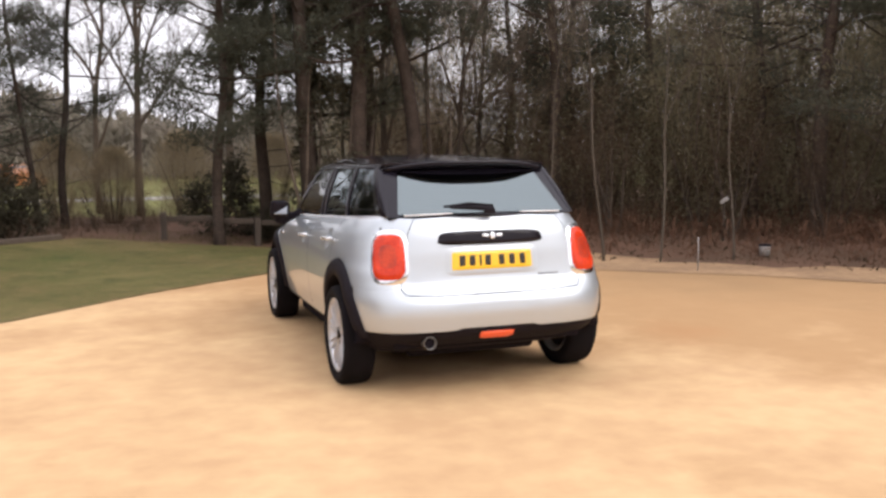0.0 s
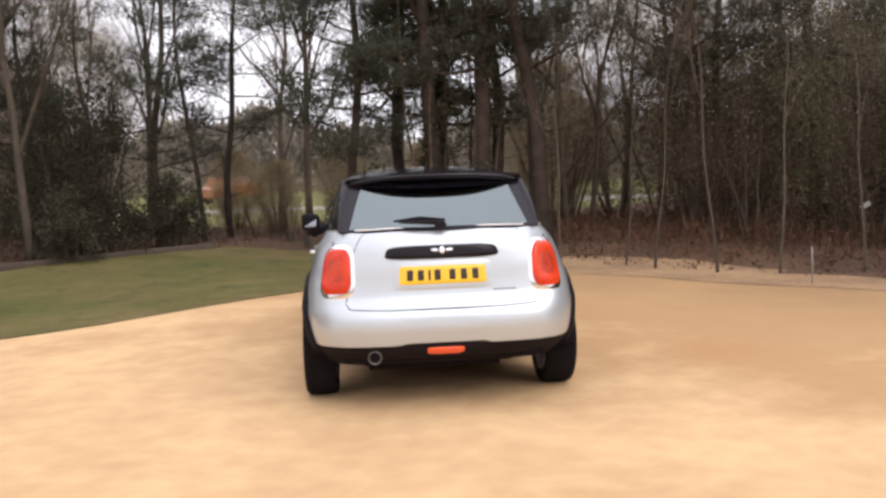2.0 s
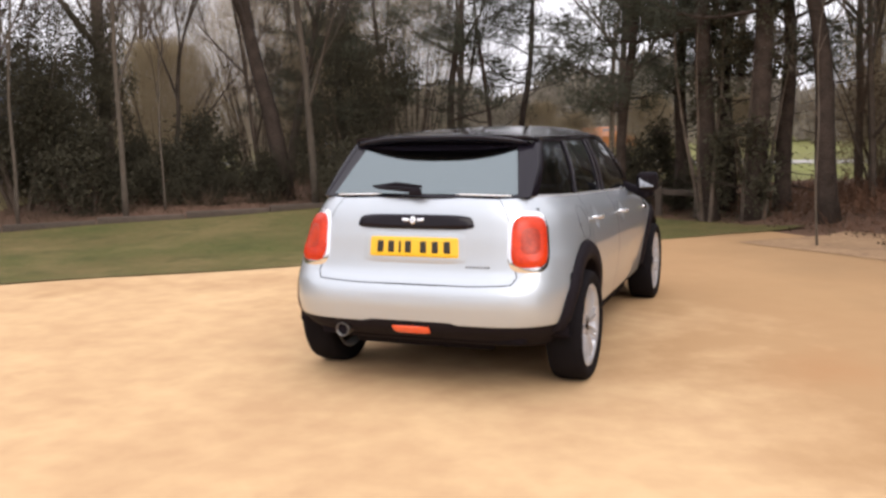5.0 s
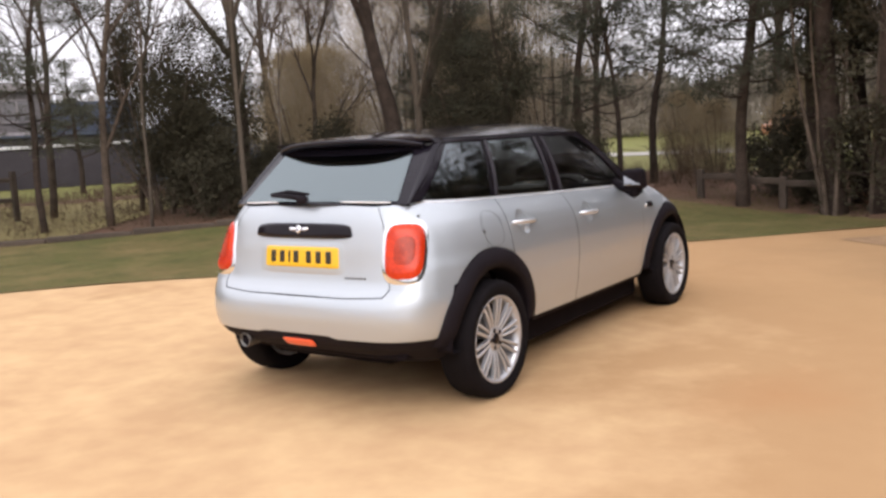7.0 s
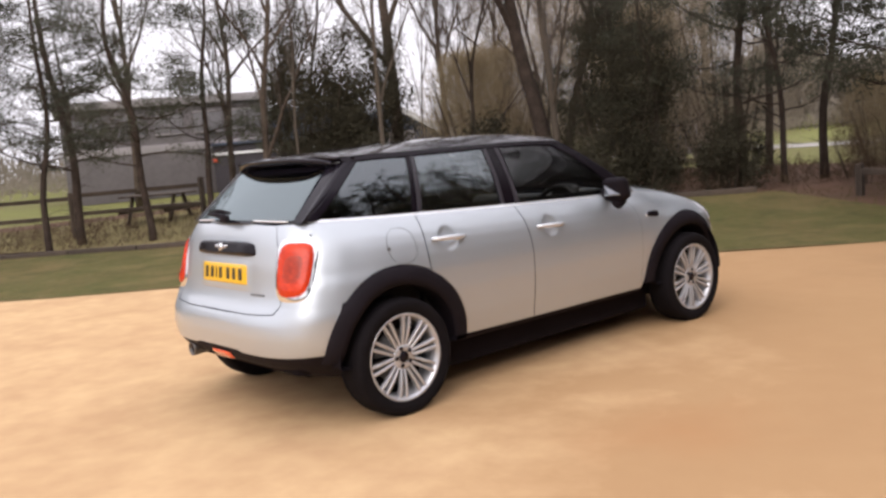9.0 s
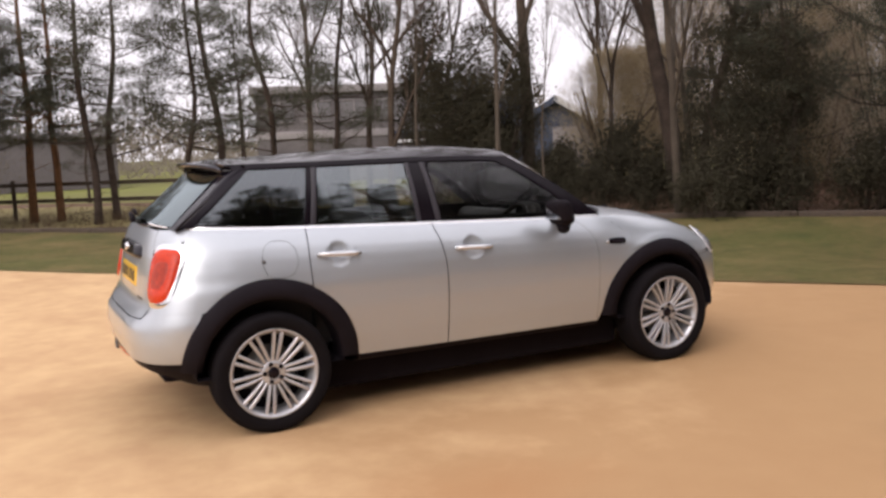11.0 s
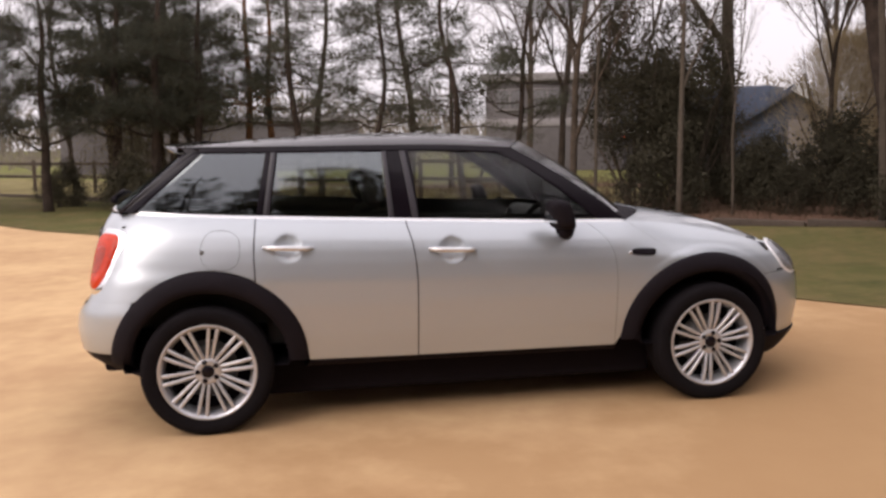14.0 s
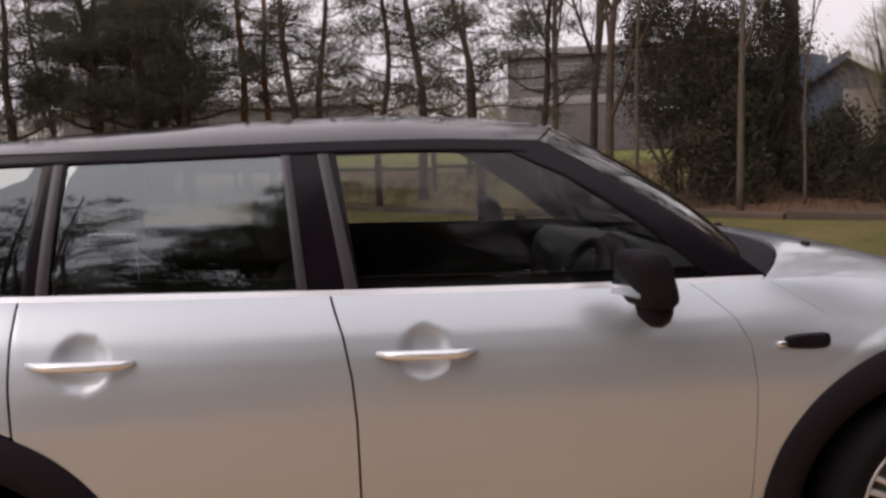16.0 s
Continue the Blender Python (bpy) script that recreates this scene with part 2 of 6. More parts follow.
# car
PAINT = make_material("white_silver_paint", (0.472, 0.514, 0.552), 0.36, metal=0.55, vary=0.03, scale=2, fine=400, coat=1.0)
ROOF_BLACK = make_material("gloss_black_roof", (0.012, 0.010, 0.015), 0.09, vary=0.2, scale=3, fine=60, specular=0.24)
GLOSS_BLACK = make_material("gloss_black_trim", (0.010, 0.0075, 0.0110), 0.14, vary=0.2, scale=5, fine=60, specular=0.2)
CLADDING = make_material("black_plastic_cladding", (0.0125, 0.0095, 0.0132), 0.7, vary=0.3, scale=6, fine=200, bump=0.15, bump_scale=500, specular=0.13)
UNDER = make_material("underbody_black", (0.0115, 0.009, 0.012), 0.95, vary=0.2, specular=0.1)
RUBBER = make_material("tyre_rubber", (0.0095, 0.0078, 0.0092), 0.9, vary=0.35, scale=8, fine=90, bump=0.2, bump_scale=120, specular=0.12)
ALLOY = make_material("silver_alloy", (0.56, 0.57, 0.60), 0.30, metal=0.55, vary=0.1, scale=12, fine=120)
STEEL = make_material("brake_steel", (0.16, 0.155, 0.15), 0.5, metal=0.8, vary=0.3, scale=9, fine=80)
BRIGHT = make_material("polished_metal", (0.80, 0.82, 0.85), 0.2, metal=0.6, vary=0.03)
SATIN = make_material("satin_chrome", (0.90, 0.90, 0.92), 0.45, metal=0.15, vary=0.03)
CHROME = make_material("chrome", (0.86, 0.86, 0.87), 0.07, metal=1.0, vary=0.03)
RED_LENS = make_material("red_lens", (0.66, 0.050, 0.010), 0.25, vary=0.3, scale=9, fine=60, second=(0.42, 0.022, 0.005), coat=0.1, specular=0.3)
RED_CORE = make_material("red_lens_core", (0.50, 0.045, 0.012), 0.3, vary=0.5, scale=16, fine=60, second=(0.24, 0.018, 0.006), coat=0.1, specular=0.3)
AMBER = make_material("orange_red_lens", (0.85, 0.10, 0.03), 0.15, vary=0.1, coat=1.0)
PLATE = make_material("yellow_plate", (0.82, 0.48, 0.012), 0.35, vary=0.05, coat=0.5)
INK = make_material("black_ink", (0.02, 0.016, 0.012), 0.5, vary=0.2)
SEAT = make_material("black_seat_cloth", (0.022, 0.02, 0.021), 0.85, vary=0.3, scale=10, fine=180, bump=0.2, bump_scale=400)
DASH = make_material("grey_dash_plastic", (0.05, 0.048, 0.05), 0.55, vary=0.2, scale=10, fine=150)
FRAME_GREY = make_material("satin_frame_grey", (0.045, 0.042, 0.052), 0.4, vary=0.2, scale=8, fine=90)
PALE_TRIM = make_material("pale_grey_headlining", (0.30, 0.29, 0.28), 0.85, vary=0.1)
LAMP_GLASS = make_material("headlamp_glass", (0.36, 0.37, 0.39), 0.18, vary=0.5, scale=14, fine=50, coat=0.5, metal=0.3)
SIDE_GLASS = make_glass("tinted_side_glass", (0.74, 0.76, 0.74), 1.5)
PRIVACY = make_glass("privacy_glass", (0.16, 0.16, 0.18), 2.3, (0.88, 0.96, 1.0))
DOOR_GLASS = make_glass("rear_door_glass", (0.68, 0.71, 0.66), 2.5, (0.88, 0.97, 1.0))
MIRROR = make_material("mirror_glass", (0.30, 0.31, 0.33), 0.05, metal=1.0, vary=0.05)
SCREEN = make_glass("rear_screen_glass", (0.12, 0.14, 0.15), 2.6, (0.84, 0.97, 1.0))
ORANGE = make_material("orange_vehicle_paint", (0.36, 0.115, 0.022), 0.35, vary=0.1, coat=0.6)
BLUE = make_material("blue_vehicle_paint", (0.06, 0.075, 0.17), 0.35, vary=0.1, coat=0.6)


# ---- mesh helpers ----
def mesh_object(name, verts, faces, material, smooth=True):
    me = bpy.data.meshes.new(name)
    me.from_pydata([tuple(map(float, v)) for v in verts], [], [tuple(map(int, f)) for f in faces])
    me.materials.append(material)
    if smooth:
        me.polygons.foreach_set("use_smooth", [True] * len(me.polygons))
    me.update()
    return new(name, me)


def tri_object(name, verts, material):
    """Loose triangles, three rows of verts each; for leaves, needles and blades."""
    me = bpy.data.meshes.new(name)
    k = len(verts)
    me.vertices.add(k)
    me.vertices.foreach_set("co", np.asarray(verts, dtype=np.float32).ravel())
    me.loops.add(k)
    me.loops.foreach_set("vertex_index", np.arange(k, dtype=np.int32))
    me.polygons.add(k // 3)
    me.polygons.foreach_set("loop_start", np.arange(0, k, 3, dtype=np.int32))
    me.materials.append(material)
    me.update(calc_edges=True)
    me.validate()
    return new(name, me)


def part(name, geometry, material, parent, label="", smooth=True, at=None):
    """One mesh object under a thing or under a part."""
    ob = mesh_object(name, geometry[0], geometry[1], material, smooth)
    ob.parent = parent
    if at is not None:
        ob.matrix_basis = at
    if label:
        tagged(ob, label)
    return ob


def thing(name, label, category, group="", kind="", at=None):
    ob = new(name)
    ob.empty_display_size = 0.1
    if at is not None:
        ob.matrix_basis = at
    return tagged(ob, label, category, group, kind)


def join(*geos):
    verts, faces, k = [], [], 0
    for v, f in geos:
        verts += [tuple(p) for p in v]
        faces += [tuple(i + k for i in q) for q in f]
        k += len(v)
    return verts, faces


def move(geo, m):
    return [tuple(m @ Vector(v)) for v in geo[0]], geo[1]


def mirrored(geo):
    return [(-v[0], v[1], v[2]) for v in geo[0]], [tuple(reversed(f)) for f in geo[1]]


def box(sx, sy, sz, bevel=0.0, center=(0, 0, 0), segments=2):
    bm = bmesh.new()
    bmesh.ops.create_cube(bm, size=1)
    bmesh.ops.scale(bm, vec=(sx, sy, sz), verts=bm.verts)
    if bevel:
        bmesh.ops.bevel(bm, geom=bm.edges[:], offset=bevel, segments=segments, profile=0.6, affect="EDGES")
    bmesh.ops.translate(bm, vec=center, verts=bm.verts)
    bm.verts.index_update()
    geo = [tuple(v.co) for v in bm.verts], [tuple(v.index for v in f.verts) for f in bm.faces]
    bm.free()
    return geo


def tube(path, radii, sides=8, cap=True):
    """A round tapered bar along a path."""
    path = [Vector(p) for p in path]
    verts, faces = [], []
    for i, p in enumerate(path):
        d = (path[min(i + 1, len(path) - 1)] - path[max(i - 1, 0)]).normalized()
        a = d.orthogonal().normalized() if abs(d.z) > 0.95 else d.cross(Vector((0, 0, 1))).normalized()
        b = d.cross(a).normalized()
        r = radii[i] if hasattr(radii, "__len__") else radii
        for k in range(sides):
            t = 2 * math.pi * k / sides
            verts.append(tuple(p + r * (math.cos(t) * a + math.sin(t) * b)))
    for i in range(len(path) - 1):
        for k in range(sides):
            k2 = (k + 1) % sides
            faces.append((i * sides + k, i * sides + k2, (i + 1) * sides + k2, (i + 1) * sides + k))
    if cap:
        faces.append(tuple(reversed(range(sides))))
        faces.append(tuple(range((len(path) - 1) * sides, len(path) * sides)))
    return verts, faces


def lathe_x(profile, sides=48):
    """A ring turned about the x axis: profile rows of x, radius."""
    verts, faces, n = [], [], len(profile)
    for k in range(sides):
        t = 2 * math.pi * k / sides
        for x, r in profile:
            verts.append((x, r * math.cos(t), r * math.sin(t)))
    for k in range(sides):
        for i in range(n - 1):
            a, b = k * n, ((k + 1) % sides) * n
            faces.append((a + i, a + i + 1, b + i + 1, b + i))
    return verts, faces


def sheet(points, z_of, material, name, cell):
    """A flat outline cut into cells and laid on the height z_of(x, y)."""
    bm = bmesh.new()
    bm.faces.new([bm.verts.new((x, y, 0)) for x, y in points])
    xs, ys = [p[0] for p in points], [p[1] for p in points]
    for axis, lo, hi in ((0, min(xs), max(xs)), (1, min(ys), max(ys))):
        for c in np.arange(lo + cell, hi, cell):
            co, no = [0, 0, 0], [0, 0, 0]
            co[axis], no[axis] = float(c), 1
            bmesh.ops.bisect_plane(bm, geom=bm.verts[:] + bm.edges[:] + bm.faces[:], plane_co=co, plane_no=no)
    for v in bm.verts:
        v.co.z = z_of(v.co.x, v.co.y)
    if bm.faces and sum(f.normal.z for f in bm.faces) < 0:
        bmesh.ops.reverse_faces(bm, faces=bm.faces)
    bm.normal_update()
    for f in bm.faces:
        f.smooth = True
        if f.normal.z < 0:
            f.normal_flip()
    me = bpy.data.meshes.new(name)
    bm.to_mesh(me)
    bm.free()
    me.materials.append(material)
    return new(name, me)


def smooth01(a, lo, hi):
    t = min(1.0, max(0.0, (a - lo) / (hi - lo)))
    return t * t * (3 - 2 * t)


# ---- ground ----
# The yard's two edges meet at a corner ahead of the car: lawn beyond the first, wood beyond the second.
def past_lawn_edge(x, y):
    return -0.663 * x + 0.748 * (y - 4.9)


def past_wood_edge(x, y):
    return 0.748 * (x - 2.2) + 0.663 * (y - 5.6)


def ground_z(x, y):
    a = 0.2 * smooth01(past_lawn_edge(x, y), 1.5, 6.0) * smooth01(y, 2, 7)
    b = 0.2 * smooth01(past_wood_edge(x, y), 0.1, 1.6)
    return max(a, b)


def wobble(x, y, k):
    return noise.noise(Vector((x * 0.35, y * 0.35, k)))


def edge_row(d, x0, x1, k, amount=0.25, n=60):
    """Points at the distance d beyond the lawn edge, slightly uneven."""
    rows = []
    for i in range(n + 1):
        x = x0 + (x1 - x0) * i / n
        y = 4.9 + 0.887 * x
        off = d + amount * wobble(x, y, k)
        rows.append((x - 0.663 * off, y + 0.748 * off))
    return rows


# land far and near as one sheet, finer in the middle
ground = tagged(sheet([(-400, -400), (400, -400), (400, 400), (-400, 400)], lambda x, y: -0.03, FIELD, "ground", 80), "rough green and straw pasture running to the horizon", "ground", kind="structure")
floor_pts = [(-26, -16.5)] + edge_row(1.5, -22, 1.5, 3.0) + [(1.8, 5.6), (9, -2.5), (30, -14), (34, 10), (16, 26), (1, 13.5), (-4, 15), (-11, 15.5), (-20, 6), (-30, -2)]
wood_floor = tagged(sheet(floor_pts, lambda x, y: ground_z(x, y) - 0.012 + 0.02 * wobble(x * 4, y * 4, 5), LITTER, "wood_floor", 1.0), "brown leaf litter and bare earth under the trees", "woodland floor", kind="structure")
rough_pts = edge_row(5.7, -25, -6.4, 6.0, 0.5) + list(reversed(edge_row(12.5, -30, -4.2, 7.0, 0.8)))
rough_grass = tagged(sheet(rough_pts, lambda x, y: ground_z(x, y) + 0.010 + 0.02 * wobble(x * 3, y * 3, 11), ROUGH, "rough_grass", 0.9), "rough straw-coloured grass beyond the timber edging", "grass", kind="structure")
lawn_pts = edge_row(-0.1, -26, 2.0, 1.0) + list(reversed(edge_row(4.8, -24, 0.4, 2.0, 0.3)))
lawn = tagged(sheet(lawn_pts, lambda x, y: ground_z(x, y) + 0.016 + 0.010 * wobble(x * 3, y * 3, 8), TURF, "lawn", 0.8), "mown strip of worn winter grass beside the yard", "grass", kind="structure")
wood_edge = [(1.58 + 0.663 * s + 0.3 * wobble(s, 2, 4), 6.3 - 0.748 * s + 0.25 * wobble(s, 5, 4)) for s in np.linspace(0, 34, 110)]
yard_pts = edge_row(0.0, -34, 1.58, 1.0, 0.12) + wood_edge[1:] + [(30, -45), (-34, -45)]
yard = tagged(sheet(yard_pts, lambda x, y: 0.008, GRAVEL, "gravel_yard", 3.0), "sandy yellow compacted gravel yard with faint tyre marks", "gravel", kind="structure")
worn_pts = [(x + 0.748 * (0.55 + 0.5 * wobble(x * 1.3, y * 1.3, 6)), y + 0.663 * (0.55 + 0.5 * wobble(x * 1.3, y * 1.3, 6))) for x, y in wood_edge[2:]] + [(x - 0.748 * (0.9 + 0.8 * wobble(x * 1.3, y * 1.3, 9)), y - 0.663 * (0.9 + 0.8 * wobble(x * 1.3, y * 1.3, 9))) for x, y in reversed(wood_edge[2:])]
SOIL = make_material("sandy_soil", (0.40, 0.26, 0.15), 0.95, vary=0.4, scale=1.4, fine=12, bump=0.4, bump_scale=30, second=(0.24, 0.155, 0.095), specular=0.1)
worn = tagged(sheet(worn_pts, lambda x, y: ground_z(x, y) * 0.6 + 0.014, SOIL, "worn_margin", 0.8), "worn sandy soil margin between yard and wood", "soil", kind="structure")
tagged(sheet([(-60, 30), (60, 26), (60, 29), (-60, 33.5)], lambda x, y: -0.012, TRACK, "far_track", 20), "pale lane crossing the pasture", "road", kind="structure")

# ---- the car: forward is +y, its right side +x, the origin on the ground between the axles ----
def table(rows, blur=0.03):
    """A smooth curve through rows of place, value."""
    a, v = zip(*rows)
    grid = np.linspace(a[0], a[-1], 400)
    vals = np.interp(grid, a, v)
    k = max(1, int(blur * (len(grid) / (a[-1] - a[0]))))
    pad = np.concatenate([2 * vals[0] - vals[k:0:-1], vals, 2 * vals[-1] - vals[-2:-k - 2:-1]])
    vals = np.convolve(pad, np.ones(2 * k + 1) / (2 * k + 1), "valid")
    return lambda q: np.interp(q, grid, vals)


belt_z = table([(-1.95, 1.066), (-1.65, 1.056), (-1.04, 1.026), (-0.35, 0.996), (0.38, 0.966), (0.8, 0.956), (1.0, 0.944), (1.2, 0.918), (1.4, 0.88), (1.6, 0.83), (1.8, 0.765), (2.1, 0.66)], 0.06)
half_width = table([(0.1, 0.67), (0.18, 0.728), (0.25, 0.757), (0.33, 0.776), (0.45, 0.798), (0.6, 0.814), (0.72, 0.815), (0.8, 0.808), (0.86, 0.796), (0.91, 0.779), (0.95, 0.756), (0.98, 0.735), (1.0, 0.716), (1.06, 0.64)], 0.012)
rear_reach = table([(0.1, 1.50), (0.25, 1.69), (0.30, 1.80), (0.35, 1.885), (0.40, 1.92), (0.50, 1.935), (0.58, 1.925), (0.63, 1.885), (0.67, 1.850), (0.75, 1.836), (0.85, 1.824), (0.95, 1.806), (1.0, 1.79), (1.04, 1.768), (1.09, 1.73)], 0.012)
corner_reach = table([(0.1, 1.50), (0.25, 1.69), (0.30, 1.80), (0.35, 1.885), (0.40, 1.92), (0.50, 1.935), (0.60, 1.912), (0.70, 1.876), (0.80, 1.838), (0.90, 1.800), (0.98, 1.770), (1.04, 1.742), (1.09, 1.71)], 0.02)
front_reach = table([(0.1, 1.84), (0.2, 1.97), (0.3, 2.05), (0.45, 2.07), (0.6, 2.05), (0.7, 1.99), (0.78, 1.91), (0.9, 1.82), (1.1, 1.7)], 0.02)


def body_value(x, y, z):
    """Nought on the body's side wall, negative within."""
    lift = (belt_z(np.clip(y, -1.9, 2.0)) - 1.0) * np.clip((z - 0.6) / 0.35, 0, 1)
    w = half_width(z - lift) * (1 - 0.05 * np.clip((-y - 0.3) / 1.2, 0, 1) * np.clip((z - 0.75) / 0.3, 0, 1))
    rear = y < 0
    # the wings round over to the bonnet, and stand out a little round the front arches
    over = np.clip((y - 0.78) / 0.42, 0, 1)
    over = over * over * (3 - 2 * over)
    w = w - 0.075 * over * np.clip((z - lift - 0.80) / 0.20, 0, 1.3) ** 1.15
    lip = np.clip(1 - (np.hypot((y - 1.2835) / 0.46, (z - 0.345) / 0.435) - 1.045) / 0.07, 0, 1)
    w = w + 0.006 * lip * lip * (3 - 2 * lip) * over * np.clip((z - 0.55) / 0.15, 0, 1)
    # the bumper's corners swell out to the arches, and its step dies away round them
    w = w + 0.032 * np.clip((-y - 1.2) / 0.35, 0, 1) * np.clip((z - 0.30) / 0.12, 0, 1) * np.clip((0.80 - z) / 0.22, 0, 1)
    side = np.clip((np.abs(x) - 0.50) / 0.20, 0, 1)
    side = side * side * (3 - 2 * side)
    reach = np.where(rear, rear_reach(z) * (1 - side) + corner_reach(z) * side, front_reach(z))
    p, q = np.where(rear, 5.0, 2.9), np.where(rear, 10.0, 6.0)
    return np.abs(x / w) ** p + np.abs(y / reach) ** q - 1


def snap(points, out=0.0):
    """Points moved sideways on to the body's wall, then out by some metres."""
    P = np.array(points, dtype=float)
    shape = P.shape
    P = P.reshape(-1, 3)
    x, y, z = P.T
    ys = np.clip(y, -1.2, 1.15)
    dx, dy = x.copy(), y - ys
    r = np.maximum(np.hypot(dx, dy), 1e-6)
    dx, dy = dx / r, dy / r
    lo, hi = np.zeros(len(x)), np.full(len(x), 1.6)
    for _ in range(34):
        mid = (lo + hi) / 2
        inside = body_value(mid * dx, ys + mid * dy, z) < 0
        lo, hi = np.where(inside, mid, lo), np.where(inside, hi, mid)
    X, Y = lo * dx, ys + lo * dy
    if np.any(np.asarray(out) != 0):
        e = 1e-3
        g = np.stack([body_value(X + e, Y, z) - body_value(X - e, Y, z), body_value(X, Y + e, z) - body_value(X, Y - e, z),
                      body_value(X, Y, z + e) - body_value(X, Y, z - e)], 1)
        g /= np.maximum(np.linalg.norm(g, axis=1, keepdims=True), 1e-9)
        res = np.stack([X, Y, z], 1) + g * np.asarray(out).reshape(-1, 1)
    else:
        res = np.stack([X, Y, z], 1)
    return res.reshape(shape)


def resample(points, fractions):
    P = np.array(points, dtype=float)
    d = np.concatenate([[0], np.cumsum(np.linalg.norm(np.diff(P, axis=0), axis=1))])
    return np.stack([np.interp(np.array(fractions) * d[-1], d, P[:, i]) for i in range(3)], 1)


def steps(n, tight=0.012):
    tight = min(tight, 0.4 / n)
    return np.concatenate([[0, tight], np.linspace(0, 1, n + 1)[1:-1], [1 - tight, 1]])


def coons(bottom, right, top, left, nu, nv):
    """The smooth patch between four curves (bottom and top left to right, left and right upwards)."""
    u, v = steps(nu), steps(nv)
    b, t, l, r = resample(bottom, u), resample(top, u), resample(left, v), resample(right, v)
    U, V = u[:, None, None], v[None, :, None]
    return ((1 - V) * b[:, None] + V * t[:, None] + (1 - U) * l[None] + U * r[None]
            - (1 - U) * (1 - V) * b[0] - U * (1 - V) * b[-1] - (1 - U) * V * t[0] - U * V * t[-1])


def grid_geo(G, flange=0.012, drop=0.0003, hub=(0, 0, 0.7)):
    """Faces for a grid of points, with its border turned inwards."""
    nu, nv = G.shape[:2]
    N = np.cross(np.gradient(G, axis=0), np.gradient(G, axis=1))
    N /= np.maximum(np.linalg.norm(N, axis=2, keepdims=True), 1e-9)
    c = G[nu // 2, nv // 2] - np.array([hub[0], np.clip(G[nu // 2, nv // 2, 1], -1, 1), hub[2]])
    flip = np.dot(N[nu // 2, nv // 2], c) < 0
    if flip:
        N = -N
    G = G.copy()
    border = [(i, 0) for i in range(nu)] + [(nu - 1, j) for j in range(1, nv)] + [(i, nv - 1) for i in range(nu - 2, -1, -1)] + [(0, j) for j in range(nv - 2, 0, -1)]
    for i, j in border:
        G[i, j] -= N[i, j] * drop
    verts = [tuple(p) for p in G.reshape(-1, 3)]
    faces = []
    for i in range(nu - 1):
        for j in range(nv - 1):
            q = (i * nv + j, (i + 1) * nv + j, (i + 1) * nv + j + 1, i * nv + j + 1)
            faces.append(q[::-1] if flip else q)
    if flange:
        k = len(verts)
        for i, j in border:
            verts.append(tuple(G[i, j]))
        for i, j in border:
            verts.append(tuple(G[i, j] - N[i, j] * flange))
        m = len(border)
        for a in range(m):
            b2 = (a + 1) % m
            q = (k + a, k + m + a, k + m + b2, k + b2)
            faces.append(q[::-1] if flip else q)
    return verts, faces


def arch_curve(cy, ry_back, ry_front, rz, a0, a1, n=24, cz=0.345, x=0.82):
    """Points on a wheel arch from angle a0 to a1 (degrees, 0 forward, 90 up)."""
    rows = []
    for a in np.linspace(radians(a0), radians(a1), n):
        c = math.cos(a)
        rows.append((x, cy + c * (ry_front if c > 0 else ry_back), cz + rz * math.sin(a)))
    return rows


car = thing("hatchback_car", "white five-door hatchback with a black roof parked on gravel", "car")


def both(name, geo, material, label="", parent=None, smooth=True):
    """A part on the right side and its mirror image on the left."""
    return part(name, geo, material, parent or car, label, smooth), part(name, mirrored(geo), material, parent or car, label, smooth)


REAR_C, FRONT_C = -1.2835, 1.2835
def rear_arch(a0, a1, n=24, grow=0.0):
    return arch_curve(REAR_C, 0.445 + grow, 0.475 + grow, 0.44 + grow, a0, a1, n)


def front_arch(a0, a1, n=24, grow=0.0):
    return arch_curve(FRONT_C, 0.485 + grow, 0.458 + grow, 0.435 + grow, a0, a1, n)


def belt_row(y0, y1, n=16, below=0.0):
    return [(0.72, y, float(belt_z(y)) - below) for y in np.linspace(y0, y1, n)]


X = 0.8
rear_seam = [(X, -1.047, 0.735), (X, -1.05, 0.85), (X, -1.045, 0.94), (X, -1.037, float(belt_z(-1.037)))]
mid_seam = [(X, -0.266, 0.325), (X, -0.266, 0.70), (X, -0.272, 0.80), (X, -0.287, 0.90), (X, -0.303, 0.96), (X, -0.31, float(belt_z(-0.31)))]
front_seam = [(X, 0.766, 0.318), (X, 0.766, 0.70), (X, 0.755, 0.80), (X, 0.72, 0.87), (X, 0.66, 0.93), (X, 0.62, float(belt_z(0.62)))]
arch_up = rear_arch(60, 2, 14)          # from the seam's foot down to the sill
g = 0.0030                               # half the gap between panels


def shift(rows, dy):
    return [(x, y + dy, z) for x, y, z in rows]


HANDLES = ((-0.888, 0.884), (-0.090, 0.850))


def dished(G):
    """Presses the round handle recesses into a door skin."""
    for y, z in HANDLES:
        r = np.hypot(G[..., 1] - y, G[..., 2] - z) / 0.060
        G[..., 0] -= 0.017 * np.sqrt(np.clip(1 - r ** 2, 0, 1))
    return G


# rear door
left = list(reversed(arch_up)) + rear_seam
left[0] = (X, -0.805, 0.333)
both("rear_door", grid_geo(dished(snap(coons([(X, -0.805, 0.333), (X, -0.266 - g, 0.325)], shift(mid_seam, -g), belt_row(-1.037 + g, -0.31 - g), shift(left, g), 66, 60)))), PAINT, "white rear side door")
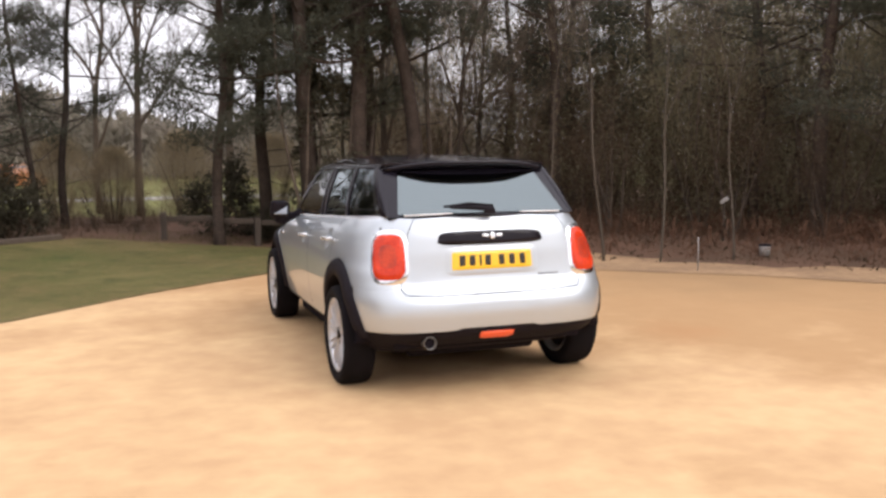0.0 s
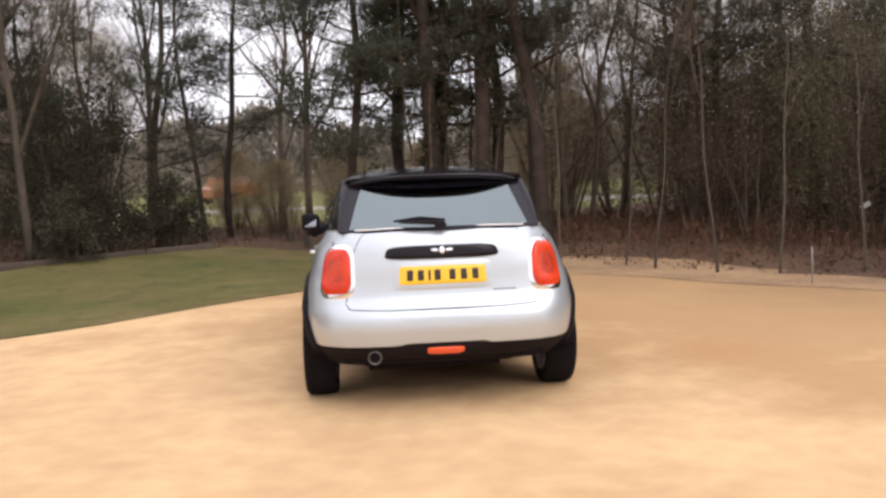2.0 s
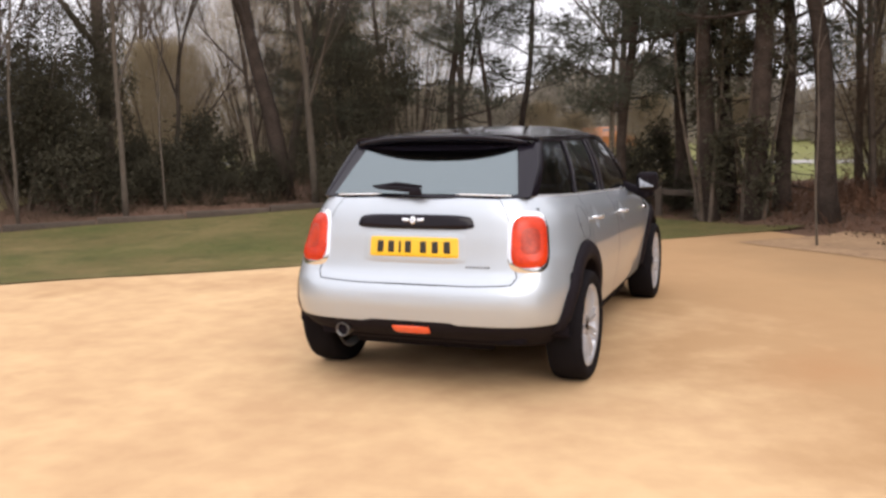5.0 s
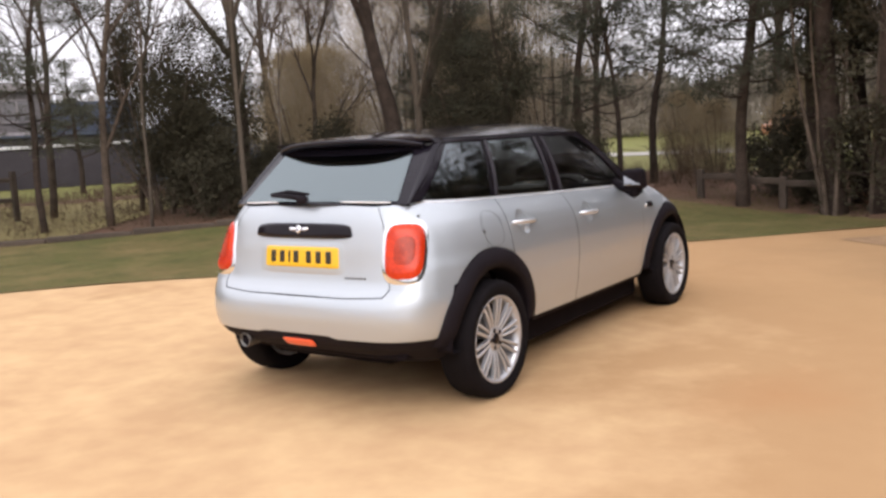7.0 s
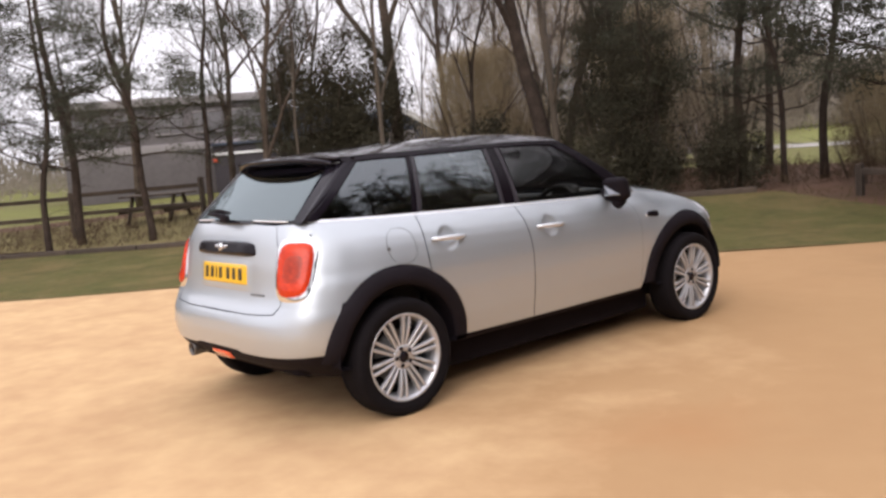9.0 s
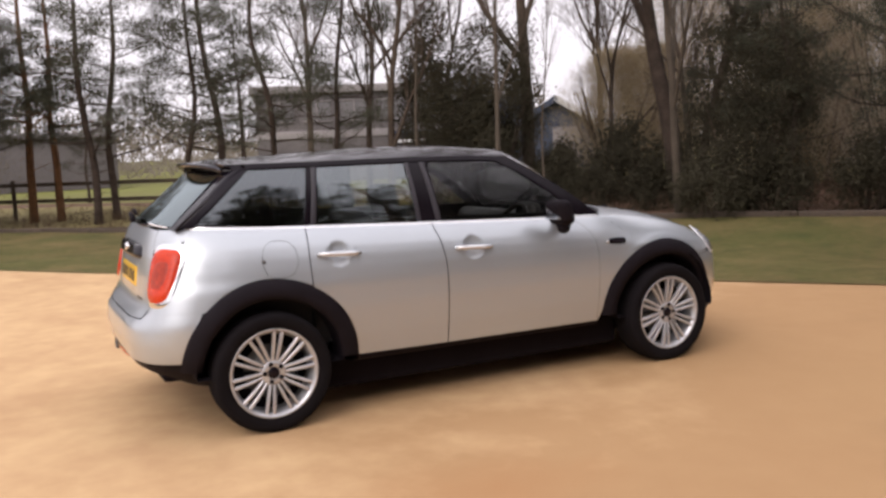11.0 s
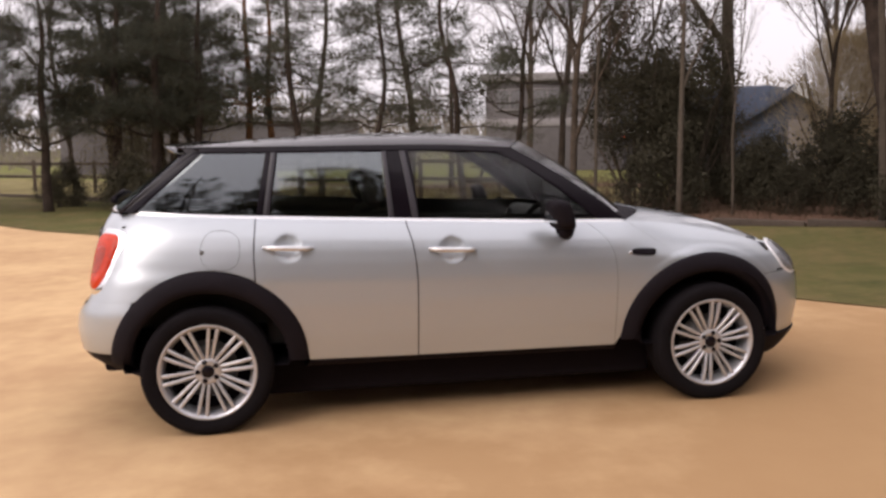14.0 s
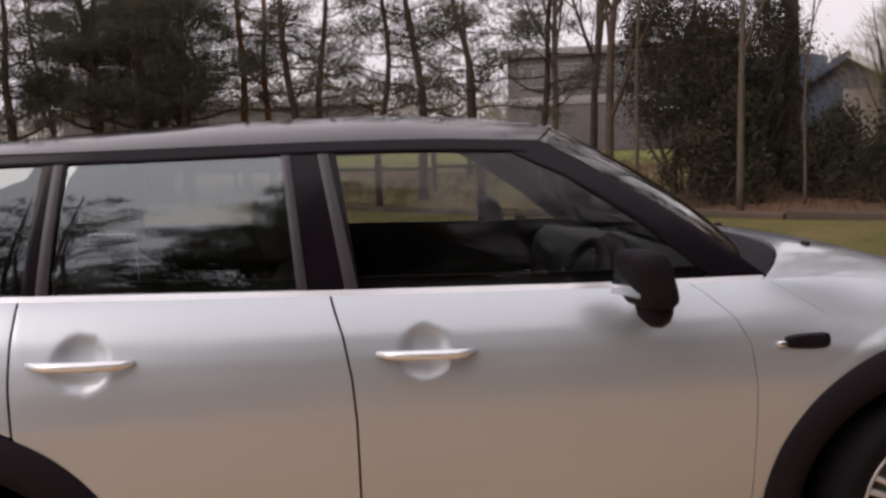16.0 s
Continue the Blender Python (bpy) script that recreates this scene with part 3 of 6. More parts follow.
# front door
both("front_door", grid_geo(dished(snap(coons([(X, -0.266 + g, 0.325), (X, 0.7655, 0.318)], shift(front_seam, -0.0005), belt_row(-0.31 + g, 0.6195), shift(mid_seam, g), 84, 60)))), PAINT, "white front side door")
# front wing, from the door to the headlamp over the wheel
wing_bottom = [(X, 0.7665, 0.318)] + front_arch(176, 12, 40)
wing_right = [wing_bottom[-1], (0.7, 1.745, 0.62), (0.66, 1.71, 0.72), (0.6, 1.66, float(belt_z(1.66)))]
both("front_wing", grid_geo(snap(coons(wing_bottom, wing_right, belt_row(0.6205, 1.66), shift(front_seam, 0.0005), 60, 40)), flange=0), PAINT, "white front wing")
# rear quarter, wrapping to the tailgate
q_bottom = list(reversed(rear_arch(60, 136, 24))) + []
q_bottom = [(0.575, -1.84, 0.655), (0.70, -1.80, 0.65), (0.76, -1.70, 0.648)] + q_bottom
q_left = [(0.575, -1.84, 0.655), (0.573, -1.84, 0.80), (0.565, -1.84, 0.95), (0.540, -1.84, 1.052)]
q_top = [(0.540, -1.84, 1.052), (0.62, -1.74, 1.055), (0.67, -1.62, 1.054)] + belt_row(-1.5, -1.037 - g)
both("rear_quarter", grid_geo(snap(coons(q_bottom, shift(rear_seam, -g), q_top, q_left, 34, 18))), PAINT, "white rear quarter panel")
# bumpers run round the ends as one
def ring(z, y_side, cy, n=60, lift=None, x=0.80):
    a0 = math.atan2(y_side - cy, x)
    a1 = math.pi - a0 if y_side > cy else -math.pi - a0
    rows = []
    for i, a in enumerate(np.linspace(a0, a1, n)):
        s = abs(2 * i / (n - 1) - 1)
        rows.append((math.cos(a), cy + math.sin(a), z if lift is None else z + lift(s)))
    return rows


def end_piece(low, high, nu, nv, out=0.0):
    P = np.array([[np.array(low[i]) * (1 - v) + np.array(high[i]) * v for v in steps(nv, 0.02)] for i in range(len(low))])
    return snap(P, out)


# ends of the rear bumper follow the arch
def rear_band(z0, z1, y0, y1, n=70, lift0=None, lift1=None):
    return ring(z0, y0, -1.15, n, lift0), ring(z1, y1, -1.15, n, lift1)


low, high = rear_band(0.418, 0.664, -1.725, -1.610, lift0=lambda s: -0.012 * smooth01(s, 0.30, 0.36), lift1=lambda s: -0.056 * (1 - smooth01(s, 0.20, 0.36)))
part("rear_bumper", grid_geo(end_piece(low, high, 70, 10, -0.0012), hub=(0, 0, 0.5)), PAINT, car, "white rear bumper")
low, high = rear_band(0.25, 0.414, -1.60, -1.735)
part("rear_diffuser", grid_geo(end_piece(low, high, 70, 6, -0.006), hub=(0, 0, 0.5)), CLADDING, car, "black plastic lower bumper insert")
low, high = ring(0.305, 1.735, 1.1, 60), ring(0.655, 1.735, 1.1, 60)
part("front_bumper", grid_geo(end_piece(low, high, 60, 10), hub=(0, 0, 0.5)), PAINT, car, "white front bumper")
low, high = ring(0.188, 1.66, 1.1, 60), ring(0.303, 1.725, 1.1, 60)
part("front_splitter", grid_geo(end_piece(low, high, 60, 6, 0.012), hub=(0, 0, 0.5)), CLADDING, car, "black plastic front lip")
low, high = ring(0.662, 1.72, 1.1, 60), ring(0.76, 1.70, 1.1, 60)
part("nose_panel", grid_geo(end_piece(low, high, 60, 5, -0.002), hub=(0, 0, 0.5)), PAINT, car, "white nose panel above the grille")
part("grille", grid_geo(snap(coons([(-0.42, 2.0, 0.42), (0.42, 2.0, 0.42)], [(0.42, 2, 0.42), (0.46, 2, 0.62)], [(-0.46, 2, 0.62), (0.46, 2, 0.62)], [(-0.42, 2, 0.42), (-0.46, 2, 0.62)], 12, 6), 0.006)), GLOSS_BLACK, car, "black grille")
# tailgate
tg = lambda x, z: (x, -1.84, z)
gate_left = [tg(-0.572 + g, 0.66), tg(-0.570, 0.80), tg(-0.562, 0.95), tg(-0.537, 1.05)]
gate_right = [(-x, y, z) for x, y, z in gate_left]
gate_low = [tg(-0.572 + g, 0.66), tg(-0.52, 0.624), tg(-0.3, 0.614), tg(0.3, 0.614), tg(0.52, 0.624), tg(0.572 - g, 0.66)]
gate_top = [tg(-0.537, 1.05), tg(0, 1.065), tg(0.537, 1.05)]
tailgate = part("tailgate", grid_geo(snap(coons(gate_low, gate_right, gate_top, gate_left, 30, 18))), PAINT, car, "white tailgate")
# sills and arch cladding
both("sill", grid_geo(snap(coons([(X, -0.84, 0.19), (X, 0.80, 0.19)], [(X, 0.80, 0.19), (X, 0.77, 0.315)], [(X, -0.80, 0.328), (X, 0.77, 0.315)], [(X, -0.84, 0.19), (X, -0.80, 0.328)], 20, 6), np.tile(np.concatenate([[-0.16, -0.155], np.linspace(-0.15, -0.006, 5), [-0.004, -0.004]]), 23))), CLADDING, "black plastic sill")


def cladding(curve_out, curve_in, depth=0.055):
    """A raised plastic lip round a wheel opening: outer edge on the panel, crest, then turned in."""
    rows = []
    def wall(C, out):
        # straight sideways on to the body
        C = np.array(C, dtype=float)
        lo, hi = np.full(len(C), 0.3), np.full(len(C), 0.95)
        for _ in range(30):
            m = (lo + hi) / 2
            inside = body_value(m, C[:, 1], C[:, 2]) < 0
            lo, hi = np.where(inside, m, lo), np.where(inside, hi, m)
        return np.stack([lo + out, C[:, 1], C[:, 2]], 1)

    O, I = wall(curve_out, 0.002), np.array(curve_in)
    I2 = wall(I, 0.0)
    n = len(O)
    crest = np.clip(I2[:, 0] + 0.02, O[:, 0] + 0.012, 0.850)
    for i in range(n):
        o, q = O[i], I2[i]
        mid = (o * 0.35 + q * 0.65)
        rows.append([o, (o[0] * 0.6 + max(crest[i], o[0]) * 0.4 + 0.006, o[1] * 0.85 + q[1] * 0.15, o[2] * 0.85 + q[2] * 0.15),
                     (crest[i], mid[1], mid[2]), (crest[i] - 0.003, q[1], q[2]), (crest[i] - 0.02, q[1] + (I[i][1] - q[1]), q[2] - 0.002), (crest[i] - 0.16, q[1], q[2])])
    G = np.array(rows, dtype=float)
    return grid_geo(G, flange=0, drop=0, hub=(0, 0, 0.2))


both("arch_cladding", cladding(rear_arch(178, -1, 48, 0.002), rear_arch(178, -1, 48, -0.095)), CLADDING, "black plastic wheel arch trim")
both("arch_cladding", cladding(front_arch(180, 1, 48, 0.002), front_arch(180, 1, 48, -0.095)), CLADDING, "black plastic wheel arch trim")
# wheel housings and floor pan
for cy in (REAR_C, FRONT_C):
    liner = lathe_x([(0.80, 0.385), (0.50, 0.385), (0.48, 0.36), (0.48, 0.0)], 32)
    keep = [v for v in liner[0]]
    liner = ([(x, y + cy, max(z, -0.02) + 0.34) for x, y, z in keep], [tuple(reversed(f)) for f in liner[1]])
    both("wheel_housing", liner, UNDER)
part("floor_pan", box(0.98, 2.9, 0.14, 0.03, (0, 0.12, 0.235)), UNDER, car, "black underbody")
# black block added to stand for the deep shade between the sills and ground
part("under_shade_block", box(1.26, 2.04, 0.20, 0.03, (0, 0.0, 0.225), 3), UNDER, car)
part("rear_crossmember", box(1.2, 0.22, 0.12, 0.03, (0, -1.68, 0.345)), UNDER, car)
part("front_crossmember", box(1.0, 0.2, 0.14, 0.03, (0, 1.66, 0.33)), UNDER, car)
part("engine_block", box(1.1, 0.9, 0.30, 0.05, (0, 1.35, 0.55)), UNDER, car)
part("boot_floor", box(0.95, 0.75, 0.10, 0.02, (0, -1.40, 0.55)), UNDER, car)
part("silencer", move(tube([(-0.45, 0, 0), (0.35, 0, 0)], 0.10, 14), Matrix.Translation((0, -1.56, 0.30))), UNDER, car)
both("rear_suspension_arm", tube([(0.68, -1.2835, 0.30), (0.35, -1.30, 0.22), (0.05, -1.32, 0.24)], [0.03, 0.04, 0.05], 8), UNDER)

# bonnet: a low dome between the wings, ending behind the lamps
def bonnet_point(s, y):
    e = snap([(0.72, y, float(belt_z(y)))])[0]
    crown = np.interp(y, [0.7, 0.95, 1.15, 1.4, 1.6, 1.75, 1.9, 2.0], [0.05, 0.055, 0.058, 0.06, 0.055, 0.045, 0.03, 0.01])
    k = abs(s) ** 3.6
    return (s * e[0], y + (e[1] - y) * k, e[2] + crown * (1 - k))


def bonnet_grid(y_back, y_front, n=26, m=26):
    G = np.zeros((n, m, 3))
    for i, s in enumerate(steps(n - 3, 0.01)):
        k = 2 * s - 1
        y0, y1 = y_back(abs(k)), y_front(abs(k))
        for j, t in enumerate(steps(m - 3, 0.01)):
            G[i, j] = bonnet_point(k, y0 + (y1 - y0) * t)
    return G


B = bonnet_grid(lambda k: 1.10 - 0.265 * k ** 3, lambda k: 1.905 - 0.33 * k ** 2.2)
part("bonnet", grid_geo(B, hub=(0, 0, 0.4)), PAINT, car, "white bonnet")
part("scuttle_panel", grid_geo(bonnet_grid(lambda k: 0.98 - 0.36 * k ** 3, lambda k: 1.09 - 0.265 * k ** 3, 20, 6) - np.array([0, 0, 0.006]), hub=(0, 0, 0.4)), CLADDING, car, "black scuttle panel under the windscreen")
both("washer_jet", box(0.03, 0.018, 0.012, 0.004, (0.30, 1.20, float(belt_z(1.2)) + 0.058)), CLADDING)

# headlamps
def lamp_patch(corners, out, n=20, power=3.2, grow=1.0):
    """A rounded lamp outline spread between four corners, laid on the body."""
    c = np.array(corners, dtype=float)
    rows = []
    for r in np.linspace(0, 1, 7):
        row = []
        for a in np.linspace(0, 2 * math.pi, n, endpoint=False):
            u, v = math.cos(a), math.sin(a)
            k = (abs(u) ** power + abs(v) ** power) ** (-1 / power) * r * grow
            u, v = (u * k + 1) / 2, (v * k + 1) / 2
            row.append((1 - u) * (1 - v) * c[0] + u * (1 - v) * c[1] + u * v * c[2] + (1 - u) * v * c[3])
        rows.append(row)
    P = np.array(rows)
    o = np.concatenate([np.full((6, n), 1.0), np.full((1, n), 0.0)]) * out
    o[5] = out * 0.82
    P = snap(P, o.ravel())
    n2 = P.shape[1]
    verts = [tuple(p) for p in P.reshape(-1, 3)]
    faces = []
    for i in range(6):
        for k in range(n2):
            q = (i * n2 + k, (i + 1) * n2 + k, (i + 1) * n2 + (k + 1) % n2, i * n2 + (k + 1) % n2)
            faces.append(q)
    # outward faces
    a, b, d = [np.array(verts[faces[3 * n2][k]]) for k in range(3)]
    mid = P[3].mean(axis=0)
    if np.dot(np.cross(b - a, d - a), mid - np.array([0, np.clip(mid[1], -1.2, 1.2), 0.6])) < 0:
        faces = [tuple(reversed(f)) for f in faces]
    return verts, faces


head = [(0.40, 2.0, 0.63), (0.66, 1.78, 0.61), (0.60, 1.68, 0.81), (0.42, 1.92, 0.81)]
both("headlamp_ring", lamp_patch(head, 0.008, 28, 2.2, 1.0), SATIN, "chrome headlamp surround")
both("headlamp", lamp_patch(head, 0.016, 28, 2.2, 0.93), LAMP_GLASS, "clear round headlamp")

# tail lamps: chrome rim, red lens and a darker core
tail = [(0.572, -1.9, 0.684), (0.742, -1.772, 0.688), (0.700, -1.640, 0.978), (0.590, -1.86, 0.988)]
for sgn in (1, -1):
    fix = (lambda geo: geo) if sgn > 0 else mirrored
    lamp = part("tail_lamp", fix(lamp_patch(tail, 0.010, 40, 3.8, 1.03)), CHROME, car, "chrome rimmed red tail lamp")
    part("lens", fix(lamp_patch(tail, 0.022, 40, 3.8, 0.935)), RED_LENS, lamp, "glossy red lens")
    part("reflector", fix(lamp_patch(tail, 0.0232, 32, 3.0, 0.62)), RED_CORE, lamp, "darker red lamp core")

# number plate with its recess, handle bar and badges
def rear_block(x0, x1, z0, z1, out, thick, power=6, n=32):
    cs = [(x0, -1.9, z0), (x1, -1.9, z0), (x1, -1.9, z1), (x0, -1.9, z1)]
    return lamp_patch(cs, out, n, power)


plate = part("number_plate", rear_block(-0.300, 0.300, 0.742, 0.858, 0.012, 0, 24, 64), PLATE, car, "yellow number plate with dark characters")
part("plate_surround", rear_block(-0.328, 0.328, 0.715, 0.882, 0.005, 0, 9, 48), PAINT, car, "white plate recess")
for i, x in enumerate((-0.212, -0.143, -0.086, -0.034, 0.063, 0.137, 0.212)):
    w = 0.019 if i == 2 else 0.049
    cs = [(x - w / 2, -1.9, 0.763), (x + w / 2, -1.9, 0.763), (x + w / 2, -1.9, 0.838), (x - w / 2, -1.9, 0.838)]
    part("character_bar", lamp_patch(cs, 0.0145, 24, 20), INK, plate)
handle = part("tailgate_handle", lamp_patch([(-0.392, -1.9, 0.893), (0.392, -1.9, 0.893), (0.370, -1.9, 0.972), (-0.370, -1.9, 0.972)], 0.03, 48, 5), GLOSS_BLACK, car, "black tailgate handle bar")
part("badge", lamp_patch([(-0.024, -1.9, 0.913), (0.024, -1.9, 0.913), (0.024, -1.9, 0.961), (-0.024, -1.9, 0.961)], 0.039, 24, 2), CHROME, handle, "round chrome badge")
for sgn in (-1, 1):
    tip, root = sgn * 0.082, sgn * 0.018
    x0, x1 = min(tip, root), max(tip, root)
    za, zb = (0.934, 0.928) if sgn < 0 else (0.928, 0.934)
    part("badge_wing", lamp_patch([(x0, -1.9, za), (x1, -1.9, zb), (x1, -1.9, 0.950), (x0, -1.9, 0.950)], 0.0365, 20, 4), CHROME, handle)
part("badge_centre", lamp_patch([(-0.007, -1.9, 0.930), (0.007, -1.9, 0.930), (0.007, -1.9, 0.944), (-0.007, -1.9, 0.944)], 0.0415, 20, 2), INK, handle)
part("model_lettering", join(*[lamp_patch([(x, -1.9, 0.698), (x + 0.015, -1.9, 0.698), (x + 0.015, -1.9, 0.709), (x, -1.9, 0.709)], 0.004, 12, 8) for x in np.arange(0.32, 0.46, 0.022)]), STEEL, tailgate, "small grey metal model lettering")
part("fog_lamp", rear_block(-0.108, 0.108, 0.342, 0.388, 0.008, 0, 9), AMBER, car, "red rear fog lamp")
exhaust = part("exhaust_pipe", move(lathe_x([(0.10, 0.034), (-0.02, 0.041), (-0.03, 0.0395), (-0.030, 0.0335), (0.10, 0.032)], 24), Matrix.Translation((-0.414, -1.862, 0.338)) @ Matrix.Rotation(radians(90), 4, "Z")), STEEL, car, "round steel exhaust tip")
part("exhaust_bore", move(lathe_x([(0.0, 0.0345), (0.0, 0.001)], 20), Matrix.Translation((-0.414, -1.876, 0.338)) @ Matrix.Rotation(radians(90), 4, "Z")), UNDER, exhaust)

# ---- glasshouse ----
gutter_z = table([(-1.6, 1.362), (-1.33, 1.366), (-0.9, 1.363), (-0.33, 1.362), (0.0, 1.356), (0.226, 1.342), (1.0, 1.30)], 0.06)
gutter_x = table([(-1.7, 0.49), (-1.45, 0.53), (-1.2, 0.566), (-0.8, 0.585), (0.0, 0.585), (0.3, 0.575), (1.0, 0.56)], 0.06)


def belt_x(y):
    return float(snap([(0.72, y, float(belt_z(y)))])[0][0]) - 0.014


def house(y, z, out=0.0):
    """A point of the glasshouse's side at the length y and height z."""
    b, t, zb, zt = belt_x(y), float(gutter_x(y)), float(belt_z(y)), float(gutter_z(y))
    f = (z - zb) / (zt - zb)
    return (b + (t - b) * f + 0.018 * 4 * f * (1 - f) + out, y, z)


def house_patch(low, right, high, left, nu, nv, out=0.0, flange=0.01):
    lift = lambda rows: [(0.6, y, z) for y, z in rows]
    G = coons(lift(low), lift(right), lift(high), lift(left), nu, nv)
    for i in range(G.shape[0]):
        for j in range(G.shape[1]):
            G[i, j] = house(G[i, j, 1], G[i, j, 2], out)
    return grid_geo(G, flange)


bz = lambda y: float(belt_z(y)) + 0.006
def rail(y0, y1, z=None, n=8):
    return [(y, float(gutter_z(y)) - 0.026 if z is None else z) for y in np.linspace(y0, y1, n)]


def foot(y0, y1, n=8):
    return [(y, bz(y)) for y in np.linspace(y0, y1, n)]


edge = lambda a, b: [a, b]
# panes
def pane(name, y0b, y1b, y0t, y1t, material, label, out=-0.004):
    lo, hi = foot(y0b, y1b), rail(y0t, y1t)
    return both(name, house_patch(lo, edge(lo[-1], hi[-1]), hi, edge(lo[0], hi[0]), 10, 8, out), material, label)


panes = []
panes += pane("quarter_window", -1.60, -1.035, -1.285, -0.98, PRIVACY, "dark rear quarter window")
panes += pane("rear_side_window", -0.97, -0.39, -0.92, -0.41, DOOR_GLASS, "tinted rear door window")
a_edge = [(0.70, bz(0.70)), (0.50, 1.125), (0.33, 1.245), (0.19, float(gutter_z(0.19)) - 0.03)]
lo, hi = foot(-0.235, 0.70), rail(-0.272, 0.19)
panes += both("front_side_window", house_patch(lo, a_edge, hi, edge(lo[0], hi[0]), 12, 10, -0.004), SIDE_GLASS, "clear front door window")
# pillars and frames
def strip(name, lo, right, hi, left, label, nu=4, nv=8, out=0.0, material=GLOSS_BLACK):
    return both(name, house_patch(lo, right, hi, left, nu, nv, out), material, label)


def post(y0b, y1b, y0t, y1t, label, material):
    strip("pillar", foot(y0b, y1b, 4), edge((y1b, bz(y1b)), rail(y1t, y1t, n=1)[0]), rail(y0t, y1t, n=4), edge((y0b, bz(y0b)), rail(y0t, y0t, n=1)[0]), label, material=material)


post(-1.035, -0.97, -0.98, -0.92, "black rear pillar", GLOSS_BLACK)
post(-0.39, -0.235, -0.41, -0.272, "black centre pillar", GLOSS_BLACK)
for yb, yt, w in ((-0.390, -0.409, 0.026), (-0.272, -0.318, 0.032), (-1.002, -0.952, 0.028)):
    lo, hi = foot(yb, yb + w, 2), rail(yt, yt + w * 0.8, n=2)
    both("door_frame_edge", house_patch(lo, edge(lo[-1], hi[-1]), hi, edge(lo[0], hi[0]), 2, 8, 0.006), FRAME_GREY, "satin grey-black door frame edge")
a_out = [(0.86, bz(0.86) - 0.004), (0.66, 1.105), (0.46, 1.235), (0.265, 1.345)]
strip("windscreen_pillar", foot(0.70, 0.86, 4), a_out, edge((0.19, a_edge[-1][1]), (0.265, 1.345)), a_edge, "black windscreen pillar", 4, 12)
d_out = [(-1.665, bz(-1.665)), (-1.50, 1.195), (-1.365, 1.31), (-1.315, rail(-1.315, -1.315, n=1)[0][1])]
strip("tail_pillar", foot(-1.665, -1.60, 5), edge((-1.60, bz(-1.60)), (-1.285, rail(-1.285, -1.285, n=1)[0][1])), rail(-1.315, -1.285, n=3), d_out, "black tail pillar", 4, 10, material=ROOF_BLACK)
both("roof_rail", house_patch(rail(-1.36, 0.23, n=20), edge(rail(0.23, 0.23, n=1)[0], (0.262, 1.346)), [(y, float(gutter_z(y)) + 0.004) for y in np.linspace(-1.38, 0.262, 20)], edge(rail(-1.36, -1.36, n=1)[0], (-1.38, float(gutter_z(-1.38)) + 0.004)), 30, 3, 0.002), GLOSS_BLACK, "black roof edge")
# chrome waistline strip
wrows = [snap([(0.72, y, float(belt_z(y)) - 0.001)], 0.0)[0] for y in np.linspace(-1.74, 0.835, 70)]
strip_verts, strip_faces = [], []
for i, p in enumerate(wrows):
    strip_verts += [(p[0] + 0.0035, p[1], p[2] - 0.004), (p[0] - 0.0035, p[1], p[2] + 0.011), (p[0] - 0.014, p[1], p[2] + 0.002)]
    if i:
        k = 3 * (i - 1)
        strip_faces += [(k, k + 3, k + 4, k + 1), (k + 1, k + 4, k + 5, k + 2), (k + 2, k + 5, k + 3, k)]
strip_faces += [(0, 1, 2), (len(strip_verts) - 1, len(strip_verts) - 2, len(strip_verts) - 3)]
both("waistline_strip", (strip_verts, strip_faces), BRIGHT, "thin chrome waistline strip", smooth=False)

# roof
roof_z = table([(-1.7, 1.365), (-1.45, 1.385), (-1.25, 1.397), (-0.89, 1.416), (-0.57, 1.428), (-0.09, 1.432), (0.24, 1.407), (0.42, 1.378), (0.6, 1.33)], 0.08)
def roof_point(s, y):
    zt, zg = float(roof_z(y)), float(gutter_z(y)) + 0.004
    return (s * (float(gutter_x(y)) + 0.002), y, zg + (zt - zg) * (1 - abs(s) ** 3.4))


R = np.zeros((33, 33, 3))
for i, s in enumerate(steps(30, 0.008)):
    k = 2 * s - 1
    y0, y1 = -1.40 - 0.06 * (1 - k * k), 0.262 + 0.16 * (1 - k * k)
    for j, t in enumerate(steps(30, 0.008)):
        R[i, j] = roof_point(k, y0 + (y1 - y0) * t)
part("roof", grid_geo(R, hub=(0, 0, 1.0)), ROOF_BLACK, car, "gloss black roof")
part("headlining", grid_geo(R[::4, ::4] - np.array([0, 0, 0.03]), 0, 0, hub=(0, 0, 2.5)), PALE_TRIM, car, "grey headlining")
# roof spoiler over the rear screen
sp_top, sp_low = np.zeros((25, 8, 3)), np.zeros((25, 8, 3))
for i, k in enumerate(np.linspace(-1, 1, 25)):
    for j, t in enumerate(np.linspace(0, 1, 8)):
        y = -1.30 + t * (-0.215 + 0.105 * abs(k) ** 2.2)
        z = 1.402 - 0.020 * t - (0.036 + 0.0 * t) * abs(k) ** 3.2
        w = 0.565 - 0.055 * t
        sp_top[i, j] = (k * w, y, z)
        sp_low[i, j] = (k * w, y, z - 0.014 - 0.066 * (1 - t) ** 0.7)
S = np.concatenate([sp_top, sp_low[:, ::-1]], axis=1)
sp_verts, sp_faces = grid_geo(S, 0, 0, hub=(0, 0, 0.8))
for row in (0, 24):
    for j in range(7):
        sp_faces.append((row * 16 + j, row * 16 + j + 1, row * 16 + 14 - j, row * 16 + 15 - j))
part("roof_spoiler", (sp_verts, sp_faces), ROOF_BLACK, car, "black roof spoiler")
